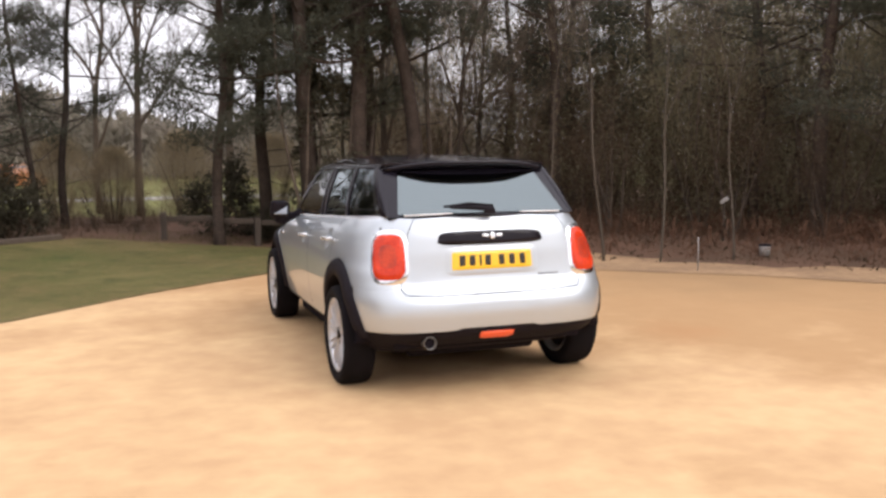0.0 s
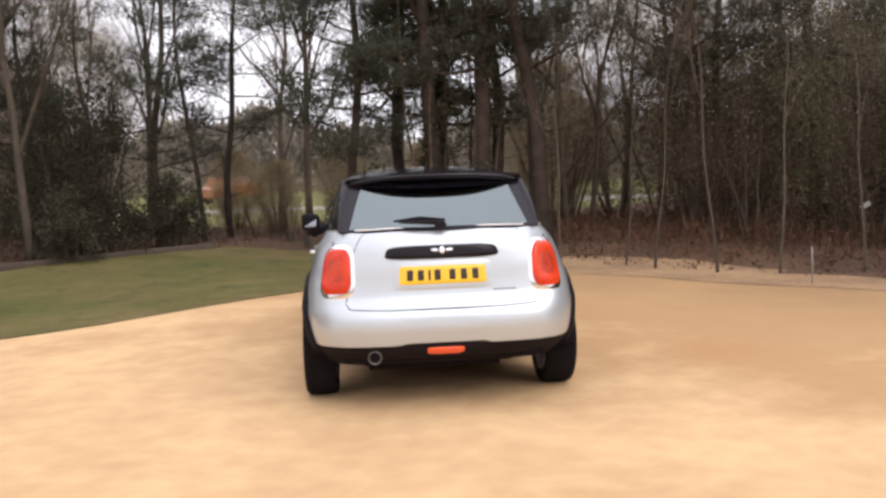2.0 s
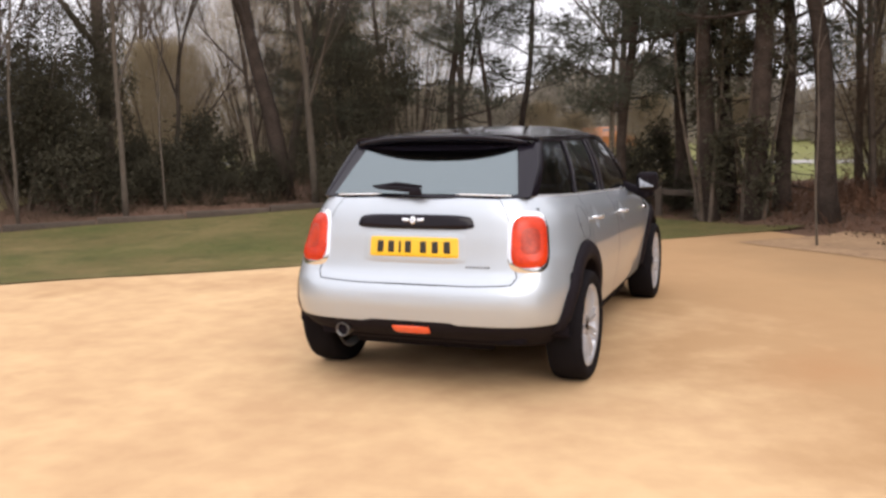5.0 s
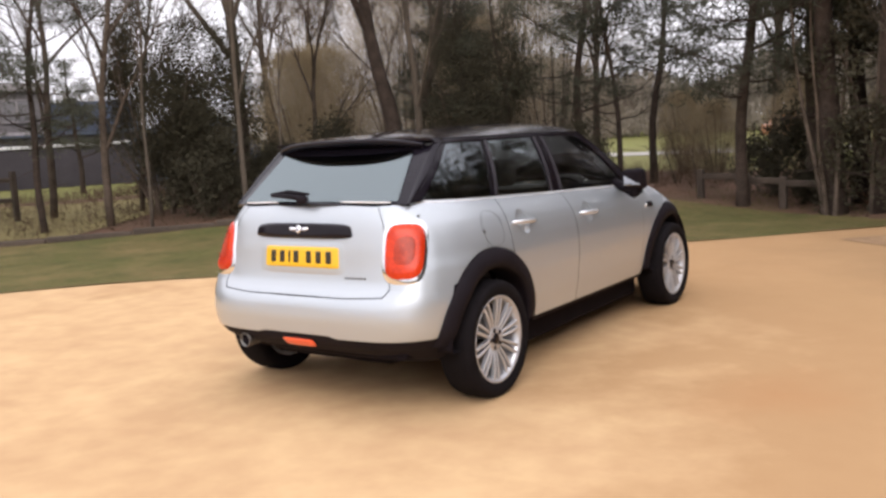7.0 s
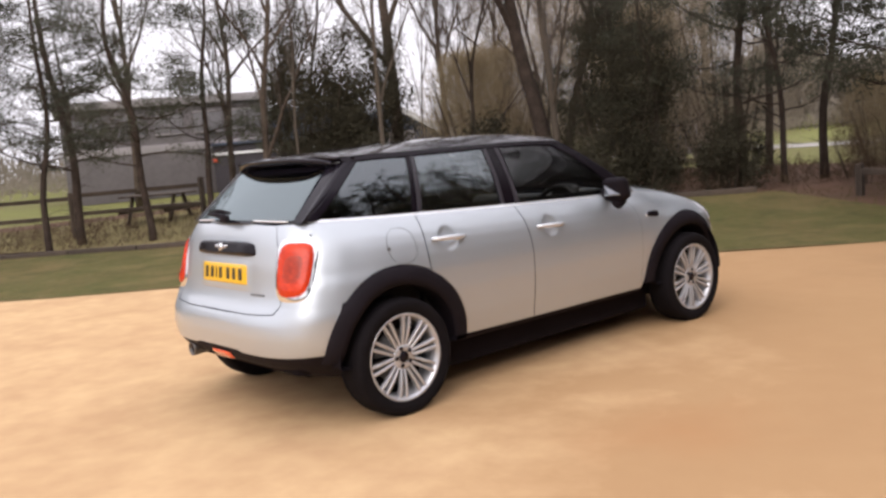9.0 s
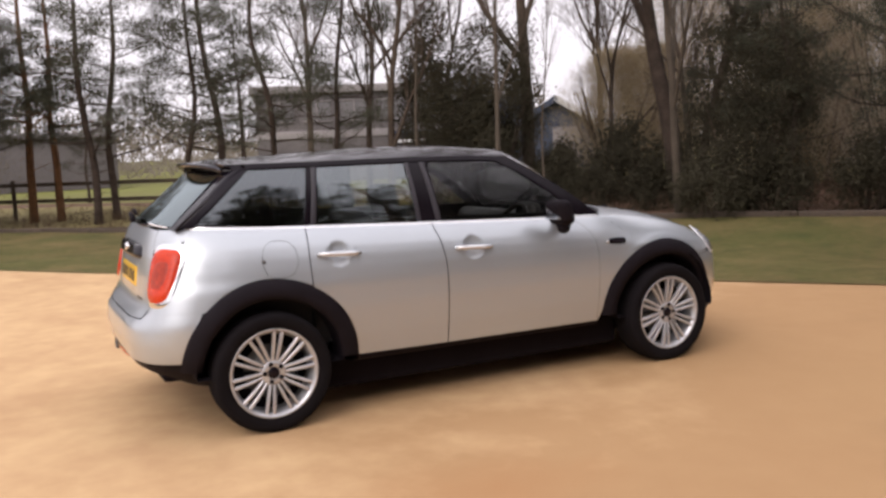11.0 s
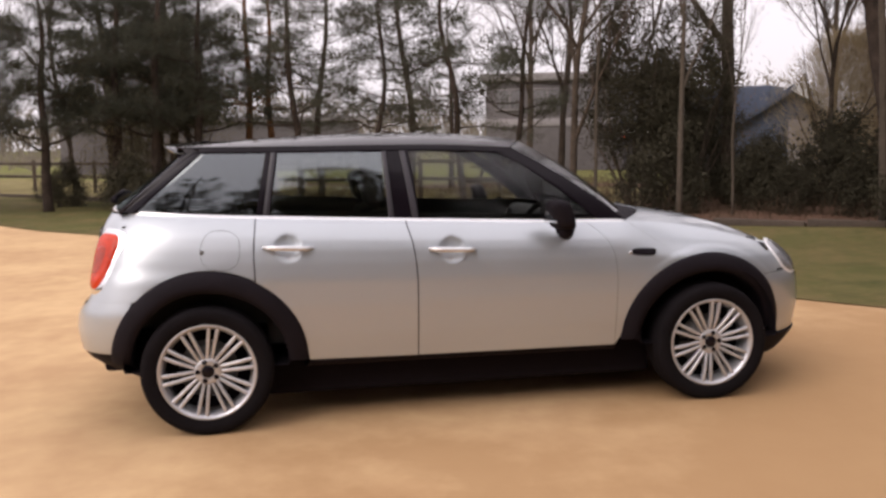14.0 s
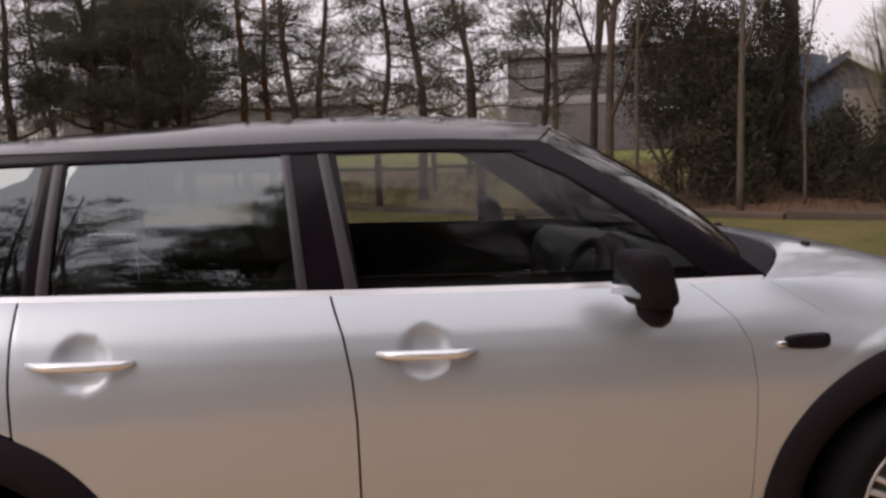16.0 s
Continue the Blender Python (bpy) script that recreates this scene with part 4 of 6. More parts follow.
# rear screen and its black surround
def screen_grid(w0, w1, z0, z1, out=0.0):
    G = np.zeros((23, 15, 3))
    for i, s in enumerate(steps(20, 0.01)):
        k = 2 * s - 1
        for j, t in enumerate(steps(12, 0.01)):
            zz = z0 + (z1 - z0) * t
            f = (zz - 1.055) / 0.28
            w = w0 + (w1 - w0) * t
            x = k * w
            y = -1.775 + 0.33 * f + 0.26 * x * x - out
            zz += 0.012 * (1 - k * k) * (1 - t) * 0.5 - 0.018 * (1 - abs(k) ** 3) * t
            G[i, j] = (x, y, zz)
    return G


part("rear_screen_frame", grid_geo(screen_grid(0.60, 0.535, 1.058, 1.352), hub=(0, 0, 1.0)), ROOF_BLACK, car, "black rear screen surround")
part("rear_screen", grid_geo(screen_grid(0.535, 0.455, 1.072, 1.318, 0.006), 0.004, hub=(0, 0, 1.0)), SCREEN, car, "tinted rear screen reflecting the sky")
# the gloss corner that carries the screen's surround round to the tail pillar
frame_rim = screen_grid(0.60, 0.535, 1.058, 1.352)[-1]
side_rim = resample([house(y, z, 0.0) for y, z in d_out], np.linspace(0, 1, len(frame_rim)))
C = np.zeros((7, len(frame_rim), 3))
for i, k in enumerate(np.linspace(0, 1, 7)):
    for j in range(len(frame_rim)):
        a0, b0 = frame_rim[j] + np.array([-0.012, 0.0, 0.0]), side_rim[j] + np.array([0.0, 0.015, 0.0])
        C[i, j] = a0 * (1 - k) + b0 * k + np.array([0.012, -0.014, 0.0]) * 4 * k * (1 - k) + np.array([0.0, -0.003, 0.002])
both("pillar_corner", grid_geo(C, 0, 0, hub=(0, 0, 1.0)), ROOF_BLACK, "gloss black corner beside the rear screen")
# added bright strip in place of light catching the tailgate's top edge
rear_line = [(x, -1.84, 1.0655 + 0.010 * (1 - (x / 0.64) ** 2)) for x in np.linspace(-0.64, 0.64, 41)]
part("tailgate_edge_glint", tube([tuple(p) for p in snap(rear_line, 0.002)], 0.0042, 6), SATIN, car, "thin bright strip standing for the lit body edge under the rear screen")
wiper = part("rear_wiper", join(tube([(0.02, -1.795, 1.098), (-0.10, -1.79, 1.108), (-0.24, -1.772, 1.112)], [0.016, 0.014, 0.008], 8), tube([(0.03, -1.775, 1.118), (-0.12, -1.768, 1.130), (-0.27, -1.745, 1.116)], [0.008, 0.013, 0.007], 6), box(0.07, 0.03, 0.035, 0.01, (0.0, -1.795, 1.09))), CLADDING, car, "black rear wiper")
# windscreen
Wn = np.zeros((23, 15, 3))
for i, s in enumerate(steps(20, 0.01)):
    k = 2 * s - 1
    for j, t in enumerate(steps(12, 0.01)):
        lo_p = np.array((k * 0.675, 0.775 + 0.265 * (1 - k * k), 0.962 + 0.012 * (1 - k * k)))
        hi_p = np.array((k * 0.565, 0.27 + 0.155 * (1 - k * k), 1.345 + 0.030 * (1 - k ** 4)))
        Wn[i, j] = lo_p * (1 - t) + hi_p * t + np.array((0, 0.02, 0.02)) * 4 * t * (1 - t)
part("windscreen", grid_geo(Wn, 0.004, hub=(0, -0.3, 0.8)), SIDE_GLASS, car, "clear windscreen")

# mirrors, handles, vents, flap
def mirror_geo():
    g1 = box(0.15, 0.10, 0.145, 0.045, (0.89, 0.435, 0.985), 4)
    g1 = ([(x, y + 0.10 * (x - 0.90) - 0.25 * (z - 0.99), z + 0.06 * (x - 0.9)) for x, y, z in g1[0]], g1[1])
    return join(g1, tube([(0.70, 0.53, 0.955), (0.80, 0.51, 0.92), (0.87, 0.47, 0.895), (0.90, 0.45, 0.92)], [0.03, 0.034, 0.04, 0.045], 10))


for sgn in (1, -1):
    fix = (lambda geo: geo) if sgn > 0 else mirrored
    mir = part("door_mirror", fix(move(mirror_geo(), Matrix.Translation((0, 0, 0.027)))), CLADDING, car, "black door mirror housing")
    part("mirror_glass", fix(move(box(0.105, 0.006, 0.085, 0.002), Matrix.Translation((0.89, 0.390, 1.015)) @ Matrix.Rotation(radians(20), 4, "Z") @ Matrix.Rotation(radians(-10), 4, "X"))), MIRROR, mir, "mirror glass")
    for y, z, tilt in ((-0.888, 0.884, -0.045), (-0.090, 0.850, -0.045)):
        bar = []
        for t in np.linspace(-1, 1, 9):
            p = snap([(X, y + t * 0.118, z + tilt * t * 0.118)], 0.004)[0]
            bar.append((p[0] + 0.026 * (1 - abs(t) ** 4), p[1], p[2]))
        hd = part("door_handle", fix(tube(bar, [0.008, 0.011, 0.0125, 0.013, 0.013, 0.013, 0.0125, 0.011, 0.008], 10)), BRIGHT, car, "chrome door handle")
    sv = part("side_vent", fix(lamp_patch([(X, 0.845, 0.785), (X, 0.975, 0.775), (X, 0.985, 0.818), (X, 0.845, 0.82)], 0.008, 28, 4)), GLOSS_BLACK, car, "black side vent on the front wing")
    part("vent_blade", fix(lamp_patch([(X, 0.825, 0.79), (X, 0.85, 0.79), (X, 0.85, 0.806), (X, 0.825, 0.806)], 0.012, 16, 3)), CHROME, sv, "chrome vent tip")
flap = []
for a in np.linspace(radians(-180), radians(180), 60):
    flap.append(snap([(X, -1.205 + 0.092 * math.copysign(abs(math.cos(a)) ** 0.8, math.cos(a)), 0.882 + 0.092 * math.copysign(abs(math.sin(a)) ** 0.8, math.sin(a)))], 0.0012)[0])
part("fuel_flap_gap", tube(flap, 0.0008, 5), UNDER, car, "round fuel flap seam")
# small raised grey dot just behind the flap's centre
part("flap_dot", move(lathe_x([(0.0, 0.011), (0.003, 0.010), (0.004, 0.002)], 16), Matrix.Translation((0.779, -1.288, 0.876)) @ Matrix.Rotation(radians(-17), 4, "Y")), STEEL, car, "small grey dot beside the fuel flap")
def seal(rows, name="door_seal", proud=0.0003):
    line = snap(resample(rows, np.linspace(0, 1, 70)), -0.0042)
    both(name, tube([tuple(p) for p in line], 0.0042 + proud, 6), UNDER)


seal(rear_seam), seal(mid_seam, proud=0.0005), seal(front_seam, proud=0.0001)
seal([(0.75, 1.635, 0.648), (0.72, 1.80, 0.650), (0.66, 1.95, 0.652)], "bumper_seam", 0.0006)
seal([(X, 0.85, float(belt_z(0.85)) - 0.004), (X, 0.95, 0.885), (X, 1.05, 0.812), (X, 1.105, 0.772)], "bonnet_seam", 0.0002)
gate_line = [(0.574, -1.84, z) for z in (0.66, 0.72, 0.80)] + [(0.566, -1.84, 0.95), (0.541, -1.84, 1.05)]
seal(gate_line, "tailgate_seal")
part("tailgate_seal", tube([tuple(p) for p in snap(resample([(x, y, z - 0.003) for x, y, z in gate_low], np.linspace(0, 1, 40)), -0.001)], 0.0026, 6), UNDER, car)

# ---- wheels ----
def wheel_thing(side):
    w = new("wheel")
    w.parent = car
    tagged(w, "silver multi-spoke alloy wheel with black tyre")
    fix = (lambda geo: geo) if side > 0 else mirrored
    tyre = lathe_x([(0.66, 0.222), (0.655, 0.25), (0.650, 0.285), (0.662, 0.302), (0.69, 0.309), (0.75, 0.311), (0.81, 0.309), (0.836, 0.301), (0.848, 0.285), (0.845, 0.255), (0.834, 0.231), (0.826, 0.222)], 64)
    tyre = ([(x, y, z) for x, y, z in tyre[0]], tyre[1])
    part("tyre", fix(([(v[0], v[1], v[2]) for v in tyre[0]], tyre[1])), RUBBER, w, "black road tyre")
    treads = [lathe_x([(x - 0.004, 0.3105), (x - 0.003, 0.3075), (x + 0.003, 0.3075), (x + 0.004, 0.3105)], 48) for x in (0.70, 0.735, 0.765, 0.80)]
    part("tread_groove", fix(join(*treads)), UNDER, w)
    part("rim", fix(lathe_x([(0.66, 0.224), (0.66, 0.205), (0.78, 0.198), (0.812, 0.207), (0.826, 0.213), (0.834, 0.222), (0.836, 0.229), (0.829, 0.232), (0.822, 0.226)], 64)), ALLOY, w, "polished alloy rim")
    part("barrel", fix(lathe_x([(0.72, 0.204), (0.70, 0.19), (0.70, 0.02)], 40)), UNDER, w)
    part("brake_disc", fix(lathe_x([(0.735, 0.14), (0.745, 0.14), (0.745, 0.07), (0.765, 0.065), (0.765, 0.0)], 40)), STEEL, w, "steel brake disc")
    for k in range(10):
        a0 = 2 * math.pi * (k + 0.25) / 10
        for e in (-1, 1):
            prof = []
            n = 7
            vs, fs = [], []
            for i in range(n):
                t = i / (n - 1)
                r = 0.058 + (0.213 - 0.058) * t
                off = e * (0.011 + 0.0095 * t)
                xx = 0.812 + 0.012 * math.sin(t * 2.2) + (0.006 * t)
                hw = 0.0072 + 0.0012 * t
                for du, dv in ((-hw, -0.024), (-hw, -0.003), (-hw * 0.55, 0.0), (hw * 0.55, 0.0), (hw, -0.003), (hw, -0.024)):
                    u = off + du
                    vs.append((xx + dv, r * math.cos(a0) - u * math.sin(a0), r * math.sin(a0) + u * math.cos(a0)))
            for i in range(n - 1):
                for q in range(6):
                    q2 = (q + 1) % 6
                    fs.append((i * 6 + q, i * 6 + q2, (i + 1) * 6 + q2, (i + 1) * 6 + q))
            part("spoke", fix((vs, fs)), ALLOY, w, smooth=False)
    part("hub", fix(lathe_x([(0.775, 0.068), (0.806, 0.066), (0.814, 0.060), (0.815, 0.034), (0.812, 0.030)], 40)), ALLOY, w, "alloy hub")
    part("centre_cap", fix(lathe_x([(0.806, 0.031), (0.818, 0.029), (0.821, 0.024), (0.822, 0.0005)], 28)), GLOSS_BLACK, w, "dark centre cap")
    for k in range(5):
        a = 2 * math.pi * (k + 0.5) / 5
        c = (0.047 * math.cos(a), 0.047 * math.sin(a))
        part("wheel_bolt", fix(([(x, y + c[0], z + c[1]) for x, y, z in lathe_x([(0.8155, 0.0125), (0.8165, 0.0115), (0.8165, 0.0005)], 14)[0]], lathe_x([(0.8155, 0.0125), (0.8165, 0.0115), (0.8165, 0.0005)], 14)[1])), UNDER, w)
    return w


for side in (1, -1):
    first = wheel_thing(side)
    first.matrix_basis = pose(0, REAR_C, 0.312)
    second = copy_thing(first, pose(0, FRONT_C, 0.312, -33))

# ---- cabin ----
def seat_geo(w, cushion_y, back_tilt, z0=0.42, h=0.60):
    seat_c = box(w, 0.52, 0.15, 0.05, (0, cushion_y, z0), 3)
    back = box(w * 0.96, 0.14, h, 0.055, (0, 0, h / 2), 3)
    back = move(back, Matrix.Translation((0, cushion_y - 0.24, z0 + 0.02)) @ Matrix.Rotation(radians(back_tilt), 4, "X"))
    return seat_c, back


for x in (0.35, -0.35):
    cushion, back = seat_geo(0.50, 0.02, 18)
    st = part("front_seat", move(cushion, Matrix.Translation((x, 0.0, 0))), SEAT, car, "black cloth front seat")
    part("seat_back", move(back, Matrix.Translation((x, 0.0, 0))), SEAT, st)
    part("headrest", move(box(0.26, 0.10, 0.17, 0.045, (0, 0, 0), 3), Matrix.Translation((x, -0.44, 1.13)) @ Matrix.Rotation(radians(14), 4, "X")), SEAT, st)
cushion, back = seat_geo(1.18, -0.72, 22)
st = part("rear_bench", cushion, SEAT, car, "black cloth rear bench")
part("seat_back", back, SEAT, st)
for x in (0.34, -0.34):
    part("headrest", move(box(0.24, 0.09, 0.14, 0.04), Matrix.Translation((x, -1.17, 1.08)) @ Matrix.Rotation(radians(16), 4, "X")), SEAT, st)
part("parcel_shelf", box(1.05, 0.45, 0.03, 0.01, (0, -1.42, 0.985)), SEAT, car, "black parcel shelf")
dash = part("dashboard", move(box(1.26, 0.42, 0.26, 0.09, (0, 0, 0), 4), Matrix.Translation((0, 0.74, 0.83)) @ Matrix.Rotation(radians(-8), 4, "X")), DASH, car, "dark grey dashboard")
ring_pts = [(0.185 * math.cos(a), 0.0, 0.185 * math.sin(a)) for a in np.linspace(0, 2 * math.pi, 33)]
wheel_m = Matrix.Translation((0.35, 0.42, 0.86)) @ Matrix.Rotation(radians(-25), 4, "X")
sw = part("steering_wheel", move(tube(ring_pts, 0.016, 8, False), wheel_m), SEAT, car, "black steering wheel")
part("wheel_boss", move(join(box(0.14, 0.05, 0.12, 0.03), box(0.34, 0.02, 0.035, 0.008)), wheel_m), DASH, sw)
part("instrument_binnacle", move(box(0.22, 0.10, 0.15, 0.06, (0, 0, 0), 4), Matrix.Translation((0.35, 0.56, 0.97))), DASH, dash)
both("door_trim", grid_geo(np.array([[(0.655, y, z) for z in np.linspace(0.40, float(belt_z(y)) + 0.034, 6)] for y in np.linspace(-1.0, 0.80, 12)]), 0.02, 0, hub=(1.5, 0, 0.7)), SEAT, "black door trim")
both("inner_quarter", grid_geo(np.array([[(0.62, y, z) for z in np.linspace(0.5, 1.0, 5)] for y in np.linspace(-1.66, -1.0, 6)]), 0.02, 0, hub=(1.5, 0, 0.7)), SEAT)
part("bulkhead", box(1.28, 0.06, 0.56, 0.02, (0, 0.92, 0.66)), UNDER, car)
part("interior_mirror", box(0.20, 0.03, 0.06, 0.02, (0, 0.40, 1.27)), GLOSS_BLACK, car, "black interior mirror")
for ob in panes:
    ob.visible_shadow = False

# ---- trees and shrubs ----
def bent_path(rng, start, direction, length, n, bend, gravity=0.0):
    p, d = Vector(start), Vector(direction).normalized()
    rows = [p.copy()]
    for _ in range(n):
        d = (d + Vector((rng.uniform(-bend, bend), rng.uniform(-bend, bend), rng.uniform(-bend, bend) + gravity))).normalized()
        p = p + d * (length / n)
        rows.append(p.copy())
    return rows, d


def blades(rng, centers, directions, count, length, width):
    """Thin pointed leaves fanning out from each centre."""
    c = np.repeat(np.array(centers), count, axis=0)
    d = np.repeat(np.array(directions), count, axis=0)
    k = len(c)
    v = rng.normal(size=(k, 3)) * 0.75 + d
    v /= np.linalg.norm(v, axis=1, keepdims=True)
    side = np.cross(v, rng.normal(size=(k, 3)))
    side /= np.maximum(np.linalg.norm(side, axis=1, keepdims=True), 1e-6)
    ln = length * rng.uniform(0.6, 1.2, (k, 1))
    wd = width * rng.uniform(0.7, 1.2, (k, 1))
    c = c + rng.normal(size=(k, 3)) * length * 0.25
    return np.stack([c - side * wd / 2, c + side * wd / 2, c + v * ln], 1).reshape(-1, 3)


def leaves(rng, points, size):
    """Broad pointed leaves at any angle."""
    k = len(points)
    a = rng.normal(size=(k, 3))
    a /= np.linalg.norm(a, axis=1, keepdims=True)
    b = np.cross(a, rng.normal(size=(k, 3)))
    b /= np.maximum(np.linalg.norm(b, axis=1, keepdims=True), 1e-6)
    s = size * rng.uniform(0.6, 1.3, (k, 1))
    return np.stack([points - a * s, points + b * s * 0.62, points + a * s - b * s * 0.3], 1).reshape(-1, 3)


def swaying_path(rng, height, lean, sway, n=16, base=-0.15):
    """A stem that leans and wanders gently as it rises."""
    p1, p2, p3, p4 = (rng.uniform(0, 2 * math.pi) for _ in range(4))
    f1, f2 = rng.uniform(0.5, 0.9), rng.uniform(1.3, 2.2)
    rows = []
    for i in range(n + 1):
        z = height * i / n
        w = sway * min(1.0, z / 2.0)
        rows.append(Vector((lean[0] * z + w * (math.sin(f1 * z + p1) - math.sin(p1) + 0.4 * math.sin(f2 * z + p2)),
                            lean[1] * z + w * (math.sin(f1 * z + p3) - math.sin(p3) + 0.4 * math.sin(f2 * z + p4)), z + base)))
    return rows


def along(path, f):
    k = min(len(path) - 2, int(f * (len(path) - 1)))
    return path[k].lerp(path[k + 1], f * (len(path) - 1) - k)


def pine(seed, height, radius, low, reach, density=1.0, lean=(0, 0), bark=PINE_BARK, label="dark pine with low crooked limbs", sway=0.10, clump=70, dead=1.0, tuft=1.0):
    """A wandering trunk with crooked limbs, each ending in separate pads of needles; bare snags below."""
    rng = random.Random(seed)
    nrng = np.random.default_rng(seed)
    t = thing("pine_tree", label, "tree", "pines of the wood")
    path = swaying_path(rng, height, lean, sway)
    geos = [tube(path, [radius * (1.22 if i == 0 else 1 - 0.8 * i / 16) for i in range(17)], 9)]
    pads, ways, sizes = [], [], []
    z, a = 0.5, rng.uniform(0, 6.28)
    while z < height - 0.3:
        alive = z > low * rng.uniform(0.85, 1.15)
        f = z / height
        a += 2.4 + rng.uniform(-0.6, 0.6)
        ln = reach * (0.55 + 0.45 * math.sin(math.pi * min(1.0, f * 0.8 + 0.25))) * (1 - 0.45 * f) * rng.uniform(0.55, 1.15)
        if not alive:
            ln *= 0.5 * rng.uniform(0.3, 1.1)
        start = along(path, f)
        limb, d = bent_path(rng, start, (math.cos(a), math.sin(a), rng.uniform(-0.15, 0.35)), ln, 6, 0.20, 0.05 if alive else -0.04)
        r0 = max(0.008, radius * (0.26 if alive else 0.13) * (1 - 0.5 * f) * min(1.3, ln / reach + 0.4))
        geos.append(tube(limb, [r0 * (1 - 0.13 * i) for i in range(7)], 4, False))
        for j in range(2, 7):
            for side in ((-1, 1) if alive else (rng.choice((-1, 1)),)):
                if z > 5.2 and rng.random() < 0.55:
                    continue
                out = (limb[j] - limb[j - 1]).normalized()
                way = (out * 0.7 + out.cross(Vector((0, 0, 1))) * side * rng.uniform(0.4, 1.0) + Vector((0, 0, rng.uniform(-0.1, 0.45)))).normalized()
                sub, sd = bent_path(rng, limb[j], way, ln * rng.uniform(0.14, 0.34), 3, 0.25, 0.05)
                geos.append(tube(sub, [r0 * 0.34, r0 * 0.26, r0 * 0.18, r0 * 0.1], 3, False))
                if alive and rng.random() < 0.6 * density:
                    pads.append(sub[-1])
                    ways.append(sd)
                    sizes.append(rng.uniform(0.55, 1.25))
        if alive:
            pads.append(limb[-1])
            ways.append(d)
            sizes.append(1.2)
        z += rng.uniform(0.10, 0.26) / (0.55 * dead if not alive else 1.0) * (1.0 + (0.10 * z if z > 5 else 0.0))
    part("trunk", join(*geos), bark, t)
    c = np.repeat(np.array([tuple(p) for p in pads]), clump, axis=0)
    w = np.repeat(np.array([tuple(v) for v in ways]), clump, axis=0)
    s = np.repeat(np.array(sizes), clump)[:, None] * tuft
    k = len(c)
    v = nrng.normal(size=(k, 3)) + 0.5 * w + np.array([0, 0, 0.35])
    v /= np.linalg.norm(v, axis=1, keepdims=True)
    c = c + nrng.normal(size=(k, 3)) * np.array([0.125, 0.125, 0.070]) * s
    side = np.cross(v, nrng.normal(size=(k, 3)))
    side /= np.maximum(np.linalg.norm(side, axis=1, keepdims=True), 1e-6)
    wd = 0.019 * nrng.uniform(0.7, 1.2, (k, 1))
    ln = 0.115 * np.sqrt(s) * nrng.uniform(0.6, 1.2, (k, 1))
    crown = tri_object("crown", np.stack([c - side * wd / 2, c + side * wd / 2, c + v * ln], 1).reshape(-1, 3), NEEDLES)
    crown.parent = t
    return t


def bare_tree(seed, height, radius, fork, lean=(0, 0), bark=BARE_BARK, label="leafless grey-brown tree with fine upright twigs", spread=0.5, levels=3, sway=0.08, limbs=9, twigs=5):
    """A leafless crown: limbs that leave the stem at a slant, curve upwards and divide into fine twigs."""
    rng = random.Random(seed)
    nrng = np.random.default_rng(seed)
    t = thing("bare_tree", label, "tree", "leafless trees of the wood")
    geos, tips, ways = [], [], []

    def grow(rows, r, level, length):
        n = len(rows) - 1
        geos.append(tube(rows, [max(0.003, r * (1 - 0.8 * i / n)) for i in range(n + 1)], (9, 6, 4, 3)[level], level == 0))
        if level >= 2:
            for i in range(1, n + 1):
                tips.append(rows[i])
                ways.append((rows[i] - rows[i - 1]).normalized())
        if level >= levels:
            return
        k = limbs if level == 0 else rng.randint(4, 6)
        turn = rng.uniform(0, 6.28)
        for i in range(k):
            f = fork + (0.97 - fork) * (i + rng.uniform(0.1, 0.9)) / k if level == 0 else rng.uniform(0.22, 1.0)
            p = along(rows, f)
            j = min(n - 1, int(f * n))
            d = (rows[j + 1] - rows[j]).normalized()
            turn += 2.4 + rng.uniform(-0.5, 0.5)
            side = d.orthogonal().normalized()
            side = Matrix.Rotation(turn, 3, d) @ side
            way = (d + side * spread * rng.uniform(0.7, 1.6)).normalized()
            ln = length * rng.uniform(0.42, 0.66) * (1 - 0.45 * f if level == 0 else 1 - 0.3 * f)
            sub, _e = bent_path(rng, p, way, ln, 6 if level == 0 else 4, 0.13 + 0.03 * level, 0.07)
            grow(sub, r * (0.58 if level == 0 else 0.55) * (1 - 0.5 * f), level + 1, ln)

    grow(swaying_path(rng, height, lean, sway, 12), radius, 0, height * 0.8)
    part("trunk", join(*geos), bark, t)
    if tips and twigs:
        c, w = np.array([tuple(p) for p in tips]), np.array([tuple(v) for v in ways])
        fine = tri_object("twig_haze", blades(nrng, c, w * 1.1 + np.array([0, 0, 0.5]), twigs, 0.26, 0.0075), bark)
        fine.parent = t
        tagged(fine, kind="stuff")
    return t


